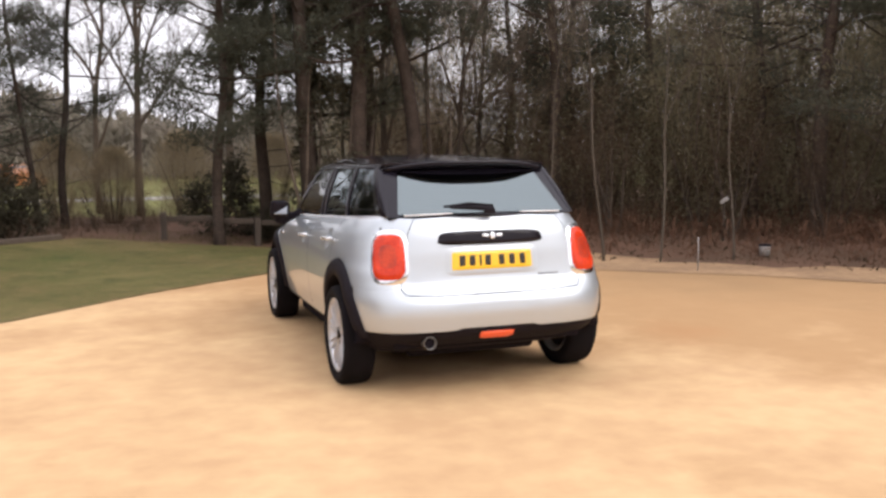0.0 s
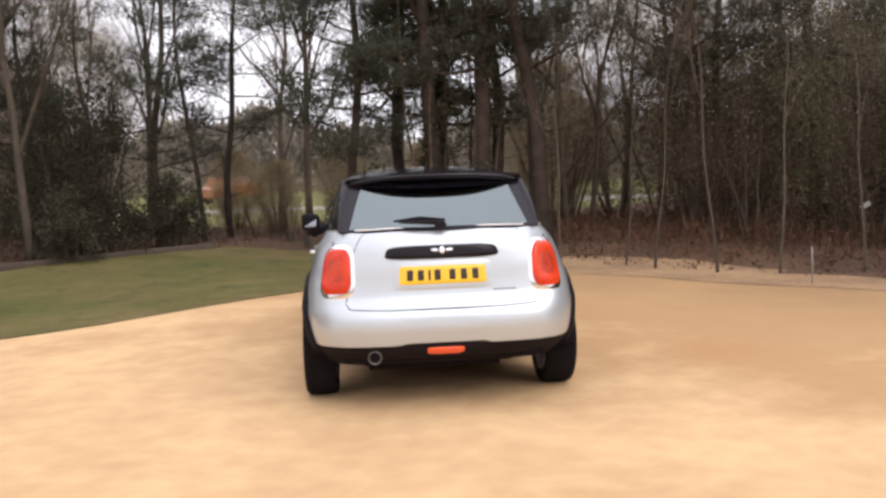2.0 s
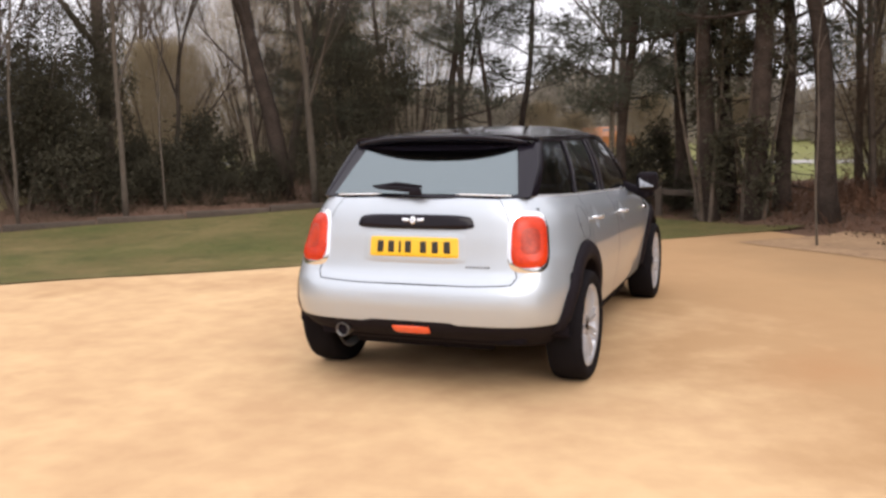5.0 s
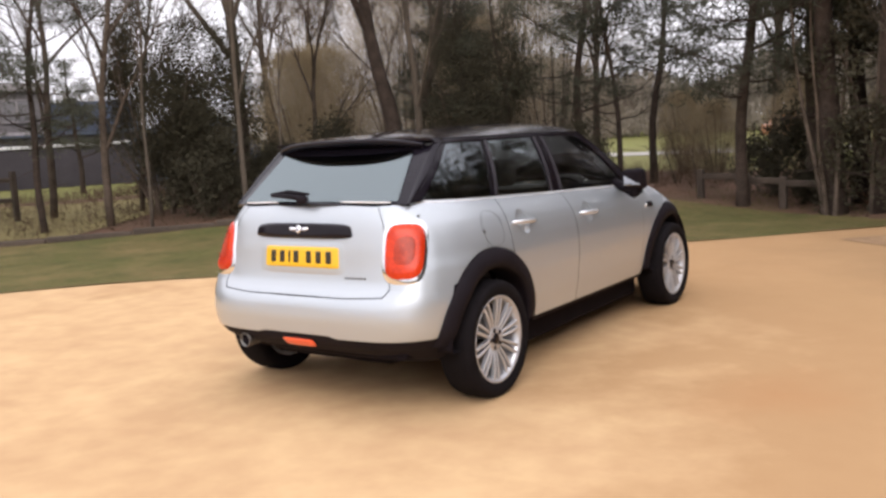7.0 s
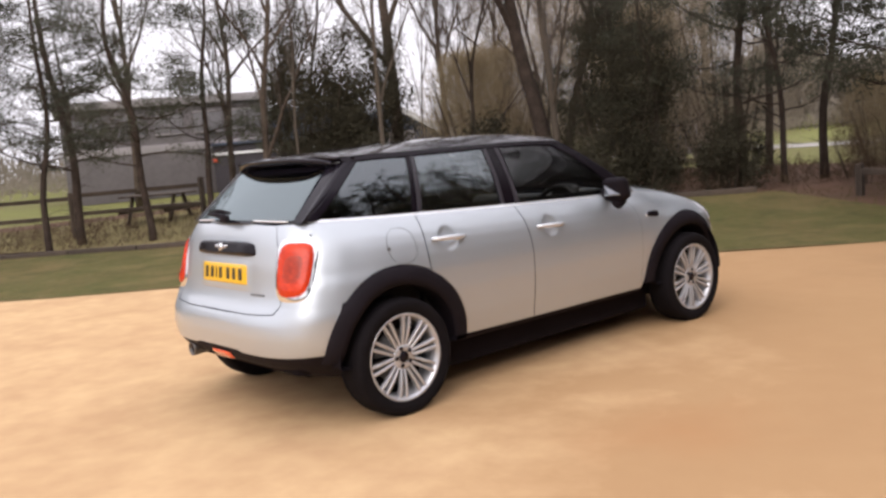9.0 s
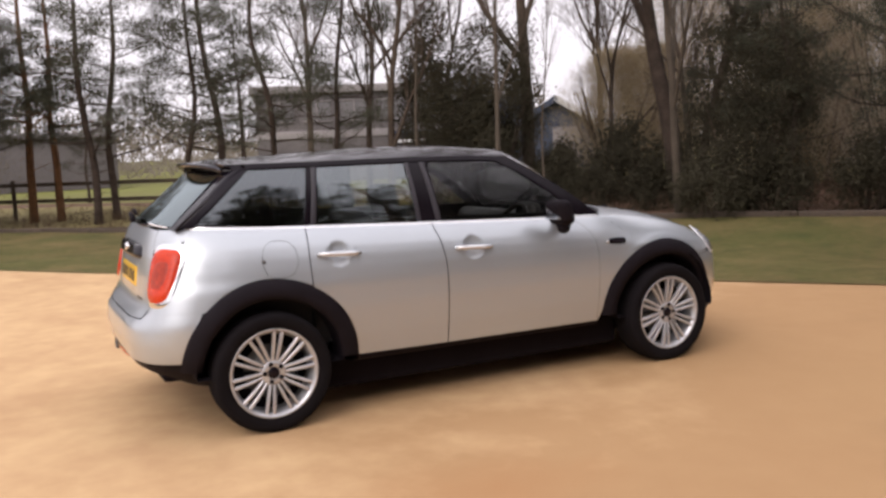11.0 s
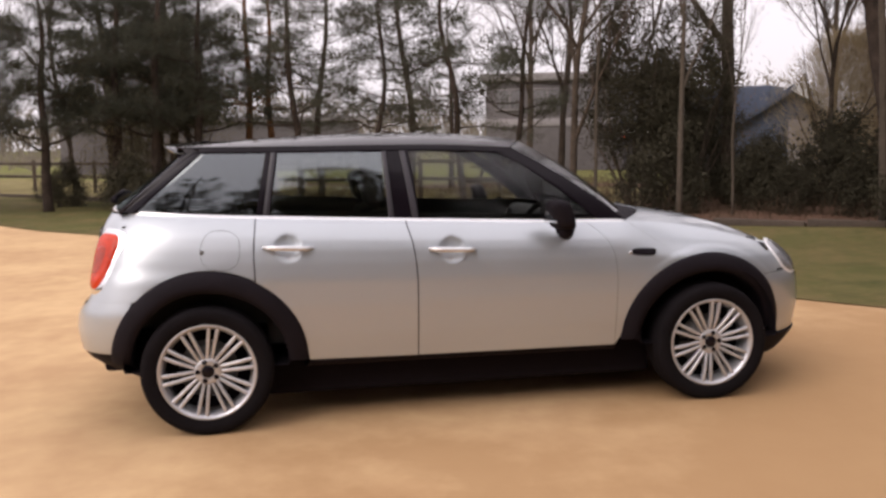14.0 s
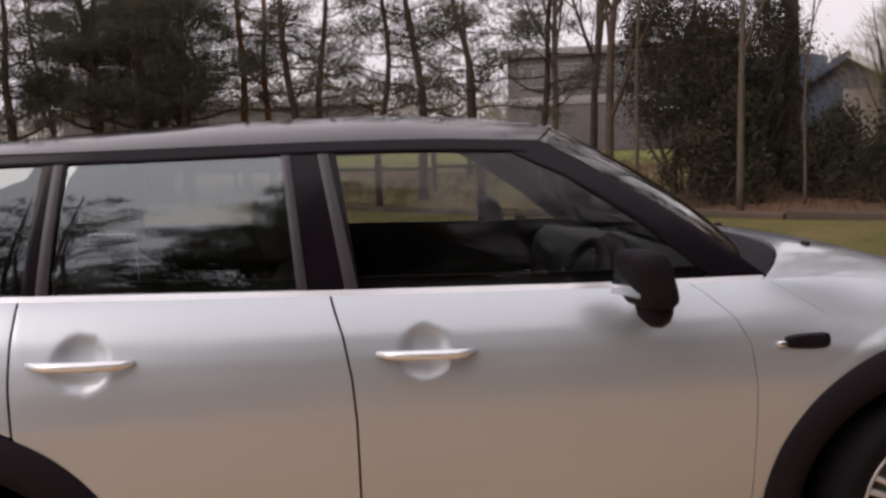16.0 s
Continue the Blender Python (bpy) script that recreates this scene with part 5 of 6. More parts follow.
def leafy_bush(seed, height, width, count, size, material, name="evergreen_bush", label="dense dark evergreen bush reaching the ground", stems=7, blobs=60, category="bush", full=0.55, shaggy=1.0, base=0.12):
    """Stems under many separate sprays of leaves, with gaps and a ragged outline."""
    rng = random.Random(seed)
    nrng = np.random.default_rng(seed)
    t = thing(name, label, category, "undergrowth of the wood")
    geos, pts = [], []
    for _ in range(stems):
        a = rng.uniform(0, 2 * math.pi)
        rows, _d = bent_path(rng, (0.15 * math.cos(a), 0.15 * math.sin(a), -0.1), (0.35 * math.cos(a) * width / height, 0.35 * math.sin(a) * width / height, 1), height * rng.uniform(0.6, 0.95), 6, 0.12)
        geos.append(tube(rows, [0.04, 0.034, 0.028, 0.022, 0.016, 0.011, 0.006], 5, False))
    each = count // blobs
    lobes = [(rng.uniform(0, 6.28), rng.uniform(0.75, 1.15)) for _ in range(5)]
    for b in range(blobs):
        f = (b + rng.uniform(0, 1)) / blobs
        a = rng.uniform(0, 2 * math.pi)
        w = width * 0.5 * (1 - full * f ** 1.7) * min(1.0, 0.72 + 1.6 * f) * lobes[int(a / 6.2832 * 5) % 5][1]
        r = w * math.sqrt(rng.uniform(0.12, 1.0))
        top = height * (0.86 + 0.14 * math.sin(3 * a + lobes[0][0]))
        c = np.array((r * math.cos(a), r * math.sin(a), base + (top + 0.12 - base) * f))
        spray = np.array((0.16, 0.16, 0.21)) * rng.uniform(0.7, 1.4) * shaggy * (0.5 + width / 6)
        d = nrng.normal(size=(each, 3)) * spray
        d[:, 2] += 0.35 * np.hypot(d[:, 0], d[:, 1])
        pts.append(c + d)
    pts = np.concatenate(pts)
    pts[:, 2] = np.maximum(pts[:, 2], 0.02)
    tagged(part("stem_tangle", join(*geos), BARE_BARK, t), kind="stuff")
    crown = tri_object("foliage", leaves(nrng, pts, size), material)
    crown.parent = t
    return t


def stand(x, y, turn=0.0, tilt=0.0, size=1.0, sink=0.0):
    return pose(x, y, ground_z(x, y) - 0.012 - sink, 0, tilt, turn) @ Matrix.Scale(size, 4)


def plant(proto, spots, label=""):
    """Copies of a prototype at rows of x, y, turn, size; the first row takes the prototype itself."""
    for i, (x, y, turn, size) in enumerate(spots):
        ob = proto if i == 0 else copy_thing(proto, Matrix())
        ob.matrix_basis = stand(x, y, turn, 0, size)
        if label and i:
            tagged(ob, label)


pine_a = pine(3, 7.2, 0.125, 2.2, 2.3, 0.9, label="dark pine with bare lower trunk and crooked limbs", dead=1.4)
pine_b = pine(8, 7, 0.095, 1.5, 2.0, 0.6, tuft=1.25, label="pine with ragged low limbs and open crown", sway=0.14)
pine_h = pine(8, 7, 0.095, 1.5, 2.0, 1.5, tuft=1.35, clump=95, label="pine with ragged low limbs and many dark needle pads", sway=0.14)
pine_c = pine(15, 6.5, 0.065, 1.1, 1.5, 0.5, tuft=1.2, lean=(0.03, 0.02), label="slender leaning young pine with thin crown", sway=0.16)
pine_d = pine(21, 7.5, 0.16, 1.7, 2.4, 1.3, label="broad dark pine with a dense low crown", clump=130, tuft=1.6)
pine_f = pine(33, 6.8, 0.075, 1.7, 1.6, 0.55, tuft=1.25, label="slim pine with separate dark needle pads", sway=0.15)
pine_g = pine(35, 7, 0.08, 1.5, 1.9, 0.5, (-0.03, 0.0), tuft=1.3, label="slim crooked pine with wide open limbs", sway=0.2)
pine_e = pine(27, 7.5, 0.12, 2.6, 2.0, 0.8, bark=LIT_BARK, label="straight pine with trunk coloured orange-brown as if lit", sway=0.06)
wood_pine = pine(51, 7.5, 0.12, 3.0, 2.1, 0.9, label="tall pine of the dim wood with dead lower snags", dead=2.2, sway=0.08)
birch_a = bare_tree(5, 7.5, 0.075, 0.20, bark=PALE_BARK, label="slim pale-barked tree, leafless, forking low", spread=0.34, limbs=8)
birch_c = bare_tree(17, 6.5, 0.052, 0.30, (0.0, 0.0), PALE_BARK, "slender pale birch-like tree with upright forks", 0.36, 3, 0.06, 6, 4)
birch_b = bare_tree(12, 6.5, 0.038, 0.38, (0.02, 0.01), PALE_BARK, "thin pale-stemmed leafless sapling", 0.30, 2, 0.12, 5, 3)
sapling = bare_tree(19, 4.4, 0.019, 0.42, (0.03, -0.02), PALE_BARK, "thin pale crooked sapling at the wood edge", 0.35, 2, 0.16, 4, 3)
bare_a = bare_tree(31, 8, 0.11, 0.24, label="leafless tree with many upright limbs", spread=0.5, limbs=10)
bare_b = bare_tree(37, 7.5, 0.08, 0.16, (0.04, -0.03), label="leafless brown tree with fine twigs", spread=0.6, sway=0.14)
bare_c = bare_tree(39, 7, 0.055, 0.12, (-0.05, 0.03), label="thin crooked leafless tree", spread=0.55, sway=0.2, limbs=8)
holly_a = leafy_bush(41, 3.9, 3.1, 34000, 0.034, HOLLY, blobs=120, full=0.4, base=0.35)
holly_c = leafy_bush(42, 4.1, 2.9, 26000, 0.036, HOLLY, label="tall dark evergreen bush open round its stems", stems=9, blobs=84, full=0.35, shaggy=1.0, base=1.15)
holly_b = leafy_bush(43, 5.2, 2.5, 18000, 0.042, HOLLY, label="tall dark evergreen bush among the trunks", blobs=100)
shrub = leafy_bush(47, 1.5, 2.2, 6500, 0.050, HOLLY, "low_shrub", "low dark shrub at the wood edge", 9, 34)
brown = leafy_bush(59, 3.4, 3.2, 8000, 0.030, BRAMBLE, "brown_thicket", "tangled brown thicket of dead leaves and stems", 5, 60, shaggy=1.6)
underwood = leafy_bush(67, 4.2, 3.4, 11500, 0.032, UNDERWOOD, "underwood_thicket", "dim olive-brown underwood between the trunks", 4, 60, "thicket", 0.3, 1.5)

plant(pine_a, [(0.74, 7.58, 0, 1.25), (1.38, 7.37, 60, 1.3), (-15.5, -9.5, 10, 1.0)])
plant(pine_b, [(5.8, 11.5, 200, 1.0), (8.0, 11.0, 190, 1.05), (-20.5, -3.2, 100, 1.0), (-4.39, 10.6, 140, 0.95), (-13.7, 1.9, 20, 1.0), (-15.8, -0.35, 100, 1.0), (7.4, 5.2, 220, 1.0), (-17.2, 0.2, 200, 1.0)])
plant(pine_h, [(-0.66, 8.22, 205, 1.0), (5.8, 8.2, 20, 1.0)])
plant(pine_c, [(-3.53, 10.44, 90, 0.9), (7.3, 2.3, 300, 0.95), (-9.5, 13.0, 30, 0.9), (-5.0, 8.7, 60, 0.8)])
# the four at x 11.0 to 12.6 are unseen, added to darken window reflections
plant(pine_d, [(-16.8, -3.6, 0, 0.85), (-16.2, -2.6, 260, 0.75), (-15.3, -5.7, 33, 0.7), (-16.0, -7.8, 80, 0.8), (13.5, 7.5, 20, 1.0), (-19.5, -8.6, 20, 0.9), (-18.6, -3.4, 70, 0.85), (-20.4, -5.2, 200, 0.95), (-6.3, 9.6, 40, 0.6), (11.0, 0.5, 10, 1.3), (11.2, 2.4, 90, 0.68), (12.6, 1.3, 170, 1.0), (12.2, -0.6, 250, 1.4), (-17.6, -4.6, 15, 0.85), (-19.8, -3.9, 185, 0.95)])
plant(pine_f, [(-3.15, 11.1, 330, 1.05), (-12.65, 0.96, 0, 0.9), (-11.1, 3.52, 50, 0.9)])
plant(pine_g, [(-12.02, 2.67, 165, 0.95)])
plant(pine_e, [(-18.07, -1.55, 0, 0.9), (-17.91, -0.95, 140, 0.85)])
plant(wood_pine, [(4.9, 7.2, 0, 1.0), (7.6, 4.0, 100, 1.0), (9.6, 4.4, 20, 1.0), (8.4, 2.6, 220, 0.9), (7.2, 7.8, 250, 1.0), (8.6, 6.9, 150, 1.1)])
dark_pine = pine(58, 6.8, 0.14, 1.9, 1.7, 1.0, label="thick dark pine with a dense crown over the wood corner", clump=110, tuft=1.5, dead=1.5)
plant(dark_pine, [(0.95, 8.3, 0, 1.0), (1.75, 7.9, 110, 0.95), (0.2, 8.9, 300, 0.9)])
wood_lean = pine(57, 7.5, 0.15, 3.2, 1.8, 0.8, (-0.10, 0.0), label="stout dark leaning pine", dead=1.6)
wood_lean.matrix_basis = stand(2.36, 6.78)
plant(birch_a, [(-5.54, 7.03, 130, 0.95)])
plant(birch_c, [(-7.97, 5.25, 20, 1.0)])
plant(birch_b, [(-9.3, 4.35, 250, 0.9), (-7.88, 6.1, 0, 0.6), (-5.2, 9.0, 250, 0.9)])
plant(sapling, [(3.29, 4.39, 20, 1.0), (3.88, 3.72, 200, 1.15), (4.47, 3.32, 90, 1.0), (2.17, 4.9, 300, 0.8), (3.03, 4.83, 70, 0.75), (5.3, 2.9, 140, 0.9)])
plant(bare_a, [(-9.9, 7.1, 0, 1.25), (-1.8, 14.5, 130, 0.9), (0.5, 18, 44, 1.1), (-26, 8, 88, 1.2), (-12, 21, 61, 1.3), (-5.0, 12.5, 90, 0.8), (-14.0, 12.0, 250, 0.95)])
plant(bare_b, [(-10.5, 4.4, 0, 0.95), (-2.8, 19.0, 290, 1.1), (-13.1, 4.95, 120, 1.0), (-17, 17, 300, 1.2), (3.5, 15.5, 90, 1.2), (-22, -6.5, 300, 1.0), (3.0, 11.2, 250, 1.0)])
plant(bare_c, [(-11.6, 5.9, 250, 1.0), (3.0, 8.2, 45, 1.0), (3.6, 8.8, 100, 1.0), (4.6, 10.4, 200, 1.1), (-9.9, 9.0, 160, 1.0), (-8.6, 10.2, 60, 1.0)])
lean_tree = bare_tree(71, 7.5, 0.18, 0.40, (-0.12, -0.05), PINE_BARK, "stout dark leaning tree", 0.5, 3, 0.10, 7)
lean_tree.matrix_basis = stand(-6.75, 8.15)
lean_pair = bare_tree(73, 5.5, 0.10, 0.35, (0.22, 0.12), PINE_BARK, "dark slanting trunk crossing behind a leaning tree", 0.5, 3, 0.08, 5)
lean_pair.matrix_basis = stand(-7.3, 8.9)
plant(holly_a, [(-5.35, 8.25, 140, 0.78)])
plant(holly_c, [(-10.5, 5.6, 0, 0.9), (-9.7, 6.2, 200, 0.8)])
plant(holly_b, [(11.8, 7.6, 0, 0.7)])
ivy = leafy_bush(61, 5.5, 0.85, 5000, 0.045, HOLLY, "ivy_clad_trunk", "dark trunk thickly clad in ivy", 4, 60, "tree", 0.15, 0.8)
plant(ivy, [(1.38, 7.3, 0, 1.0), (0.78, 7.5, 90, 0.9)])


def twig_thicket(seed, height, width, count, material=TWIGS, name="leafless_thicket", label="tall hazy grey-brown leafless thicket", kind="thicket", low=0.0):
    """A see-through cloud of fine leafless shoots over a few stems."""
    rng = random.Random(seed)
    nrng = np.random.default_rng(seed)
    t = thing(name, label, kind, "undergrowth of the wood")
    geos = []
    for _ in range(14):
        a = rng.uniform(0, 2 * math.pi)
        k = rng.uniform(0.1, 0.55) * width / height
        rows, _d = bent_path(rng, (0.3 * math.cos(a), 0.3 * math.sin(a), -0.1), (k * math.cos(a), k * math.sin(a), 1), height * rng.uniform(0.7, 1.0), 6, 0.08)
        geos.append(tube(rows, [0.05, 0.043, 0.036, 0.028, 0.02, 0.013, 0.006], 5, False))
    tagged(part("stem_tangle", join(*geos), BARE_BARK, t), kind="stuff")
    f = low + (1 - low) * nrng.uniform(0, 1, count) ** 0.8
    a = nrng.uniform(0, 2 * np.pi, count)
    r = width * 0.5 * np.sqrt(nrng.uniform(0, 1, count)) * np.sin(np.pi * (0.15 + 0.75 * f)) * (1 + 0.3 * np.sin(5 * a + 9 * f))
    pts = np.stack([r * np.cos(a), r * np.sin(a), 0.1 + f * height * 0.95], 1)
    d = np.stack([0.8 * np.cos(a), 0.8 * np.sin(a), np.full(count, 1.3)], 1)
    crown = tri_object("twig_crown", blades(nrng, pts, d, 1, 0.085 * height, 0.009), material)
    crown.parent = t
    return t


thicket = twig_thicket(63, 6.2, 5.0, 13000)
olive = twig_thicket(53, 4.4, 3.4, 22000, OLIVE, "budding_shrub", "rounded straw-brown budding shrub of fine twigs", "shrub")
plant(thicket, [(9.6, 9.6, 60, 0.75), (8.0, 12.4, 200, 0.85), (12.0, 8.6, 310, 0.8), (5.4, 13.4, 30, 0.8), (12.2, 11.6, 90, 0.9), (11.6, 5.2, 170, 0.7), (-13.0, 18.5, 150, 1.2), (-11.0, 13.8, 0, 0.85), (-11.4, 16.4, 310, 1.0), (-6.4, 13.4, 140, 0.72), (-7.6, 14.6, 20, 0.9), (-18.6, 19.2, 60, 1.1)])
plant(underwood, [(7.2, 13.5, 30, 1.2), (11.5, 13.5, 10, 1.3), (5.6, 7.6, 70, 0.85), (7.0, 6.0, 200, 0.9), (8.2, 4.4, 310, 0.9), (7.2, 8.6, 110, 1.0), (9.2, 6.6, 260, 1.1), (9.8, 3.6, 45, 0.9), (10.6, 9.0, 80, 1.2), (8.6, 10.4, 190, 1.2), (10.8, 5.4, 240, 1.1), (5.4, 10.2, 300, 1.0), (-18.5, -4.5, 0, 1.0), (-20.5, -3.4, 120, 1.0), (6.5, 5.4, 250, 0.8)])
plant(shrub, [(-6.9, 7.6, 0, 0.5), (-9.0, 5.5, 70, 0.8), (-3.9, 9.4, 150, 0.7), (-7.6, 7.0, 230, 0.45), (0.3, 8.6, 100, 0.35), (-5.0, 7.2, 140, 0.6), (-15.2, -4.0, 60, 0.7), (-16.9, -5.7, 100, 0.6), (-10.0, 7.9, 40, 0.68), (-0.4, 9.6, 20, 0.75), (-4.6, 8.0, 250, 0.6), (-8.5, 6.9, 20, 0.6), (-9.5, 7.2, 110, 0.6), (-11.8, 7.4, 60, 1.0), (-8.9, 8.7, 170, 0.9)])
plant(olive, [(-11.6, 10.6, 0, 0.74), (-12.6, 12.6, 200, 0.8), (3.6, 12.5, 190, 0.8), (-8.8, 14.0, 310, 0.9), (-2.3, 12.2, 40, 0.34), (-0.9, 13.0, 200, 0.42), (0.9, 12.6, 90, 0.40), (-3.4, 13.6, 10, 0.40)])
rng = random.Random(77)
spots = [(5.2 + 1.3 * i + rng.uniform(-0.5, 0.5), 9.2 - 1.35 * i + rng.uniform(-0.6, 0.6), rng.uniform(0, 360), rng.uniform(0.7, 1.1)) for i in range(4)]
spots += [(6.4 + 1.3 * i + rng.uniform(-0.5, 0.5), 11.4 - 1.35 * i + rng.uniform(-0.6, 0.6), rng.uniform(0, 360), rng.uniform(0.9, 1.3)) for i in range(4)]
spots += [(4.6 + 0.9 * i + rng.uniform(-0.3, 0.3), 6.9 - 1.05 * i + rng.uniform(-0.3, 0.3), rng.uniform(0, 360), rng.uniform(0.45, 0.7)) for i in range(4)]
spots += [(-13.0, 7.9, 140, 0.9), (-19.6, -4.2, 50, 0.6), (3.2, 9.5, 120, 0.8), (-2.6, 10.9, 10, 0.3), (-1.9, 10.0, 90, 0.28)]
plant(brown, spots)

# unseen trees added behind and beside the camera to shape light and window reflections
ring_rng = random.Random(5)
for i in range(16):
    a = radians(-150 + 178 * i / 15)
    r = ring_rng.uniform(24, 31)
    x, y = 2 + r * math.sin(-a + radians(180)), -6 + r * math.cos(-a + radians(180))
    if past_wood_edge(x, y) > 0 and y > 0:
        continue
    copy_thing((pine_a, pine_b, pine_d)[i % 3], stand(x, y, i * 47, 0, ring_rng.uniform(0.8, 1.1) * (0.6 if x < 4 else 1.0)))
for i, (x, y) in enumerate([(11.6, -2.9), (13.2, -5.2), (12.6, 0.9), (14.6, -3.0), (10.9, 0.9), (15.2, -6.6), (16.8, -9.2), (12.4, 2.2), (18.6, -11.6)]):
    copy_thing((pine_d, pine_b, pine_a)[i % 3], stand(x, y, i * 61, 0, 1.5 if y < -4 else 0.55 if y < -1 else 0.7 if y > 2 else 1.12))

for i in range(9):
    copy_thing((holly_a, shrub, holly_b)[i % 3], stand(10.6 + 0.55 * abs(i - 3) + ring_rng.uniform(-0.4, 0.4), 5.5 - 2.0 * i + ring_rng.uniform(-0.5, 0.5), i * 77, 0, (0.95, 1.9, 0.75)[i % 3]))

# unseen oversized evergreens, added as the dark mass the door windows reflect
for x, y, turn, size in ((11.3, -4.5, 0, 0.95), (11.5, -3.6, 50, 1.05), (11.8, -1.9, 100, 1.7), (11.5, -0.5, 160, 1.95), (11.9, 0.8, 210, 1.5)):
    copy_thing(holly_b, stand(x, y, turn, 0, size))

# far woods: a low ragged band of leafless crowns right round
def far_woods(name, radius, z1, count, seed, size):
    nrng = np.random.default_rng(seed)
    a = nrng.uniform(0, 2 * np.pi, count)
    r = radius * nrng.uniform(0.9, 1.15, count)
    top = z1 * (0.65 + 0.35 * np.sin(a * 9 + seed) * np.sin(a * 23 + 1.3)) * nrng.uniform(0.5, 1.05, count)
    z = top * nrng.uniform(0, 1, count) ** 0.7
    pts = np.stack([r * np.cos(a), r * np.sin(a), z], 1)
    d = np.tile(np.array([[0, 0, 1.2]]), (count, 1))
    ob = tri_object(name, blades(nrng, pts, d, 1, size * 2.6, size * 0.5), FAR_WOOD)
    return tagged(ob, "distant brown leafless woodland", "woodland", kind="stuff")


def far_rise(name, radius, az0, az1, height, count, seed):
    """A wooded rise closing the view beyond the field, between two bearings."""
    nrng = np.random.default_rng(seed)
    u = nrng.uniform(0, 1, count)
    a = np.radians(az0 + (az1 - az0) * u)
    r = radius * nrng.uniform(0.92, 1.12, count)
    shape = np.clip(np.minimum(u, 1 - u) * 7, 0, 1) * (0.72 + 0.18 * np.sin(a * 17 + seed) + 0.10 * np.sin(a * 53))
    z = height * shape * nrng.uniform(0, 1, count) ** 0.75
    pts = np.stack([r * np.cos(a), r * np.sin(a), z], 1)
    ob = tri_object(name, blades(nrng, pts, np.tile(np.array([[0, 0, 1.0]]), (count, 1)), 1, 1.0, 0.36), FAR_WOOD)
    return tagged(ob, "wooded brown rise beyond the field", "woodland", kind="stuff")


far_rise("far_rise", 72, 62, 128, 7.0, 26000, 4)
far_woods("far_woods", 95, 9.0, 80000, 1, 0.42)
far_woods("far_hedge", 62, 2.8, 40000, 2, 0.22)

# ---- lawn blades, brambles, twigs ----
def scatter(count, seed, inside, x0, x1, y0, y1):
    nrng = np.random.default_rng(seed)
    pts = []
    while len(pts) < count:
        x, y = nrng.uniform(x0, x1), nrng.uniform(y0, y1)
        if inside(x, y):
            pts.append((x, y, ground_z(x, y)))
    return np.array(pts), nrng


pts, nrng = scatter(26000, 9, lambda x, y: -0.08 < past_lawn_edge(x, y) - 0.1 * wobble(x, y, 1.0) < 5.0, -16, 1.5, -8, 10)
ob = tri_object("lawn_grass", blades(nrng, pts, np.tile([[0, 0, 1.6]], (len(pts), 1)), 2, 0.020, 0.010), BLADE)
tagged(ob, "short worn grass blades on the lawn strip", "grass", kind="stuff")
pts, nrng = scatter(5200, 10, lambda x, y: past_wood_edge(x, y) > 0.5 and past_lawn_edge(x, y) < 9, 0.5, 14, -4, 12)
ob = tri_object("bramble_undergrowth", blades(nrng, pts, np.tile([[0, 0, 1.0]], (len(pts), 1)), 5, 0.24, 0.014), BRACKEN)
tagged(ob, "brown dead bramble and bracken under the trees", "undergrowth", kind="stuff")
pts, nrng = scatter(2400, 14, lambda x, y: past_wood_edge(x, y) > 1.2 and past_lawn_edge(x, y) < 4, 2.0, 13, -4, 11)
pts[:, 2] += nrng.uniform(0.0, 0.25, len(pts))
ob = tri_object("tall_bracken", blades(nrng, pts, np.tile([[0, 0, 0.7]], (len(pts), 1)), 6, 0.26, 0.016), BRACKEN)
tagged(ob, "tall red-brown dead bracken between the trunks", "undergrowth", kind="stuff")
pts, nrng = scatter(4200, 11, lambda x, y: past_lawn_edge(x, y) > 5.1 and y < 15, -20, 0.5, -6, 15)
ob = tri_object("bracken_undergrowth", blades(nrng, pts, np.tile([[0, 0, 1.0]], (len(pts), 1)), 5, 0.30, 0.012), BRAMBLE)
tagged(ob, "low brown bracken stems behind the lawn", "undergrowth", kind="stuff")
pts, nrng = scatter(6000, 12, lambda x, y: past_wood_edge(x, y) > 0.15 and past_lawn_edge(x, y) < 2, 0.0, 12, -6, 8)
pts[:, 2] += 0.018
ob = tri_object("fallen_leaves", leaves(nrng, pts, 0.035), BRAMBLE)
tagged(ob, "brown fallen leaves along the wood edge", "leaves", kind="stuff")

# low timber edging between lawn and wood
edging = tagged(new("timber_edging"), "low weathered timber edging along the lawn", "edging", kind="structure")
rows = edge_row(4.85, -21, 0.2, 2.0, 0.3, 22)
for (xa, ya), (xb, yb) in zip(rows[:-1], rows[1:]):
    ln = math.hypot(xb - xa, yb - ya)
    geo = box(ln - 0.02, 0.09, 0.13, 0.015)
    part("edging_board", geo, TIMBER, edging, at=pose((xa + xb) / 2, (ya + yb) / 2, ground_z((xa + xb) / 2, (ya + yb) / 2) + 0.03, 0, 0, math.degrees(math.atan2(yb - ya, xb - xa))))


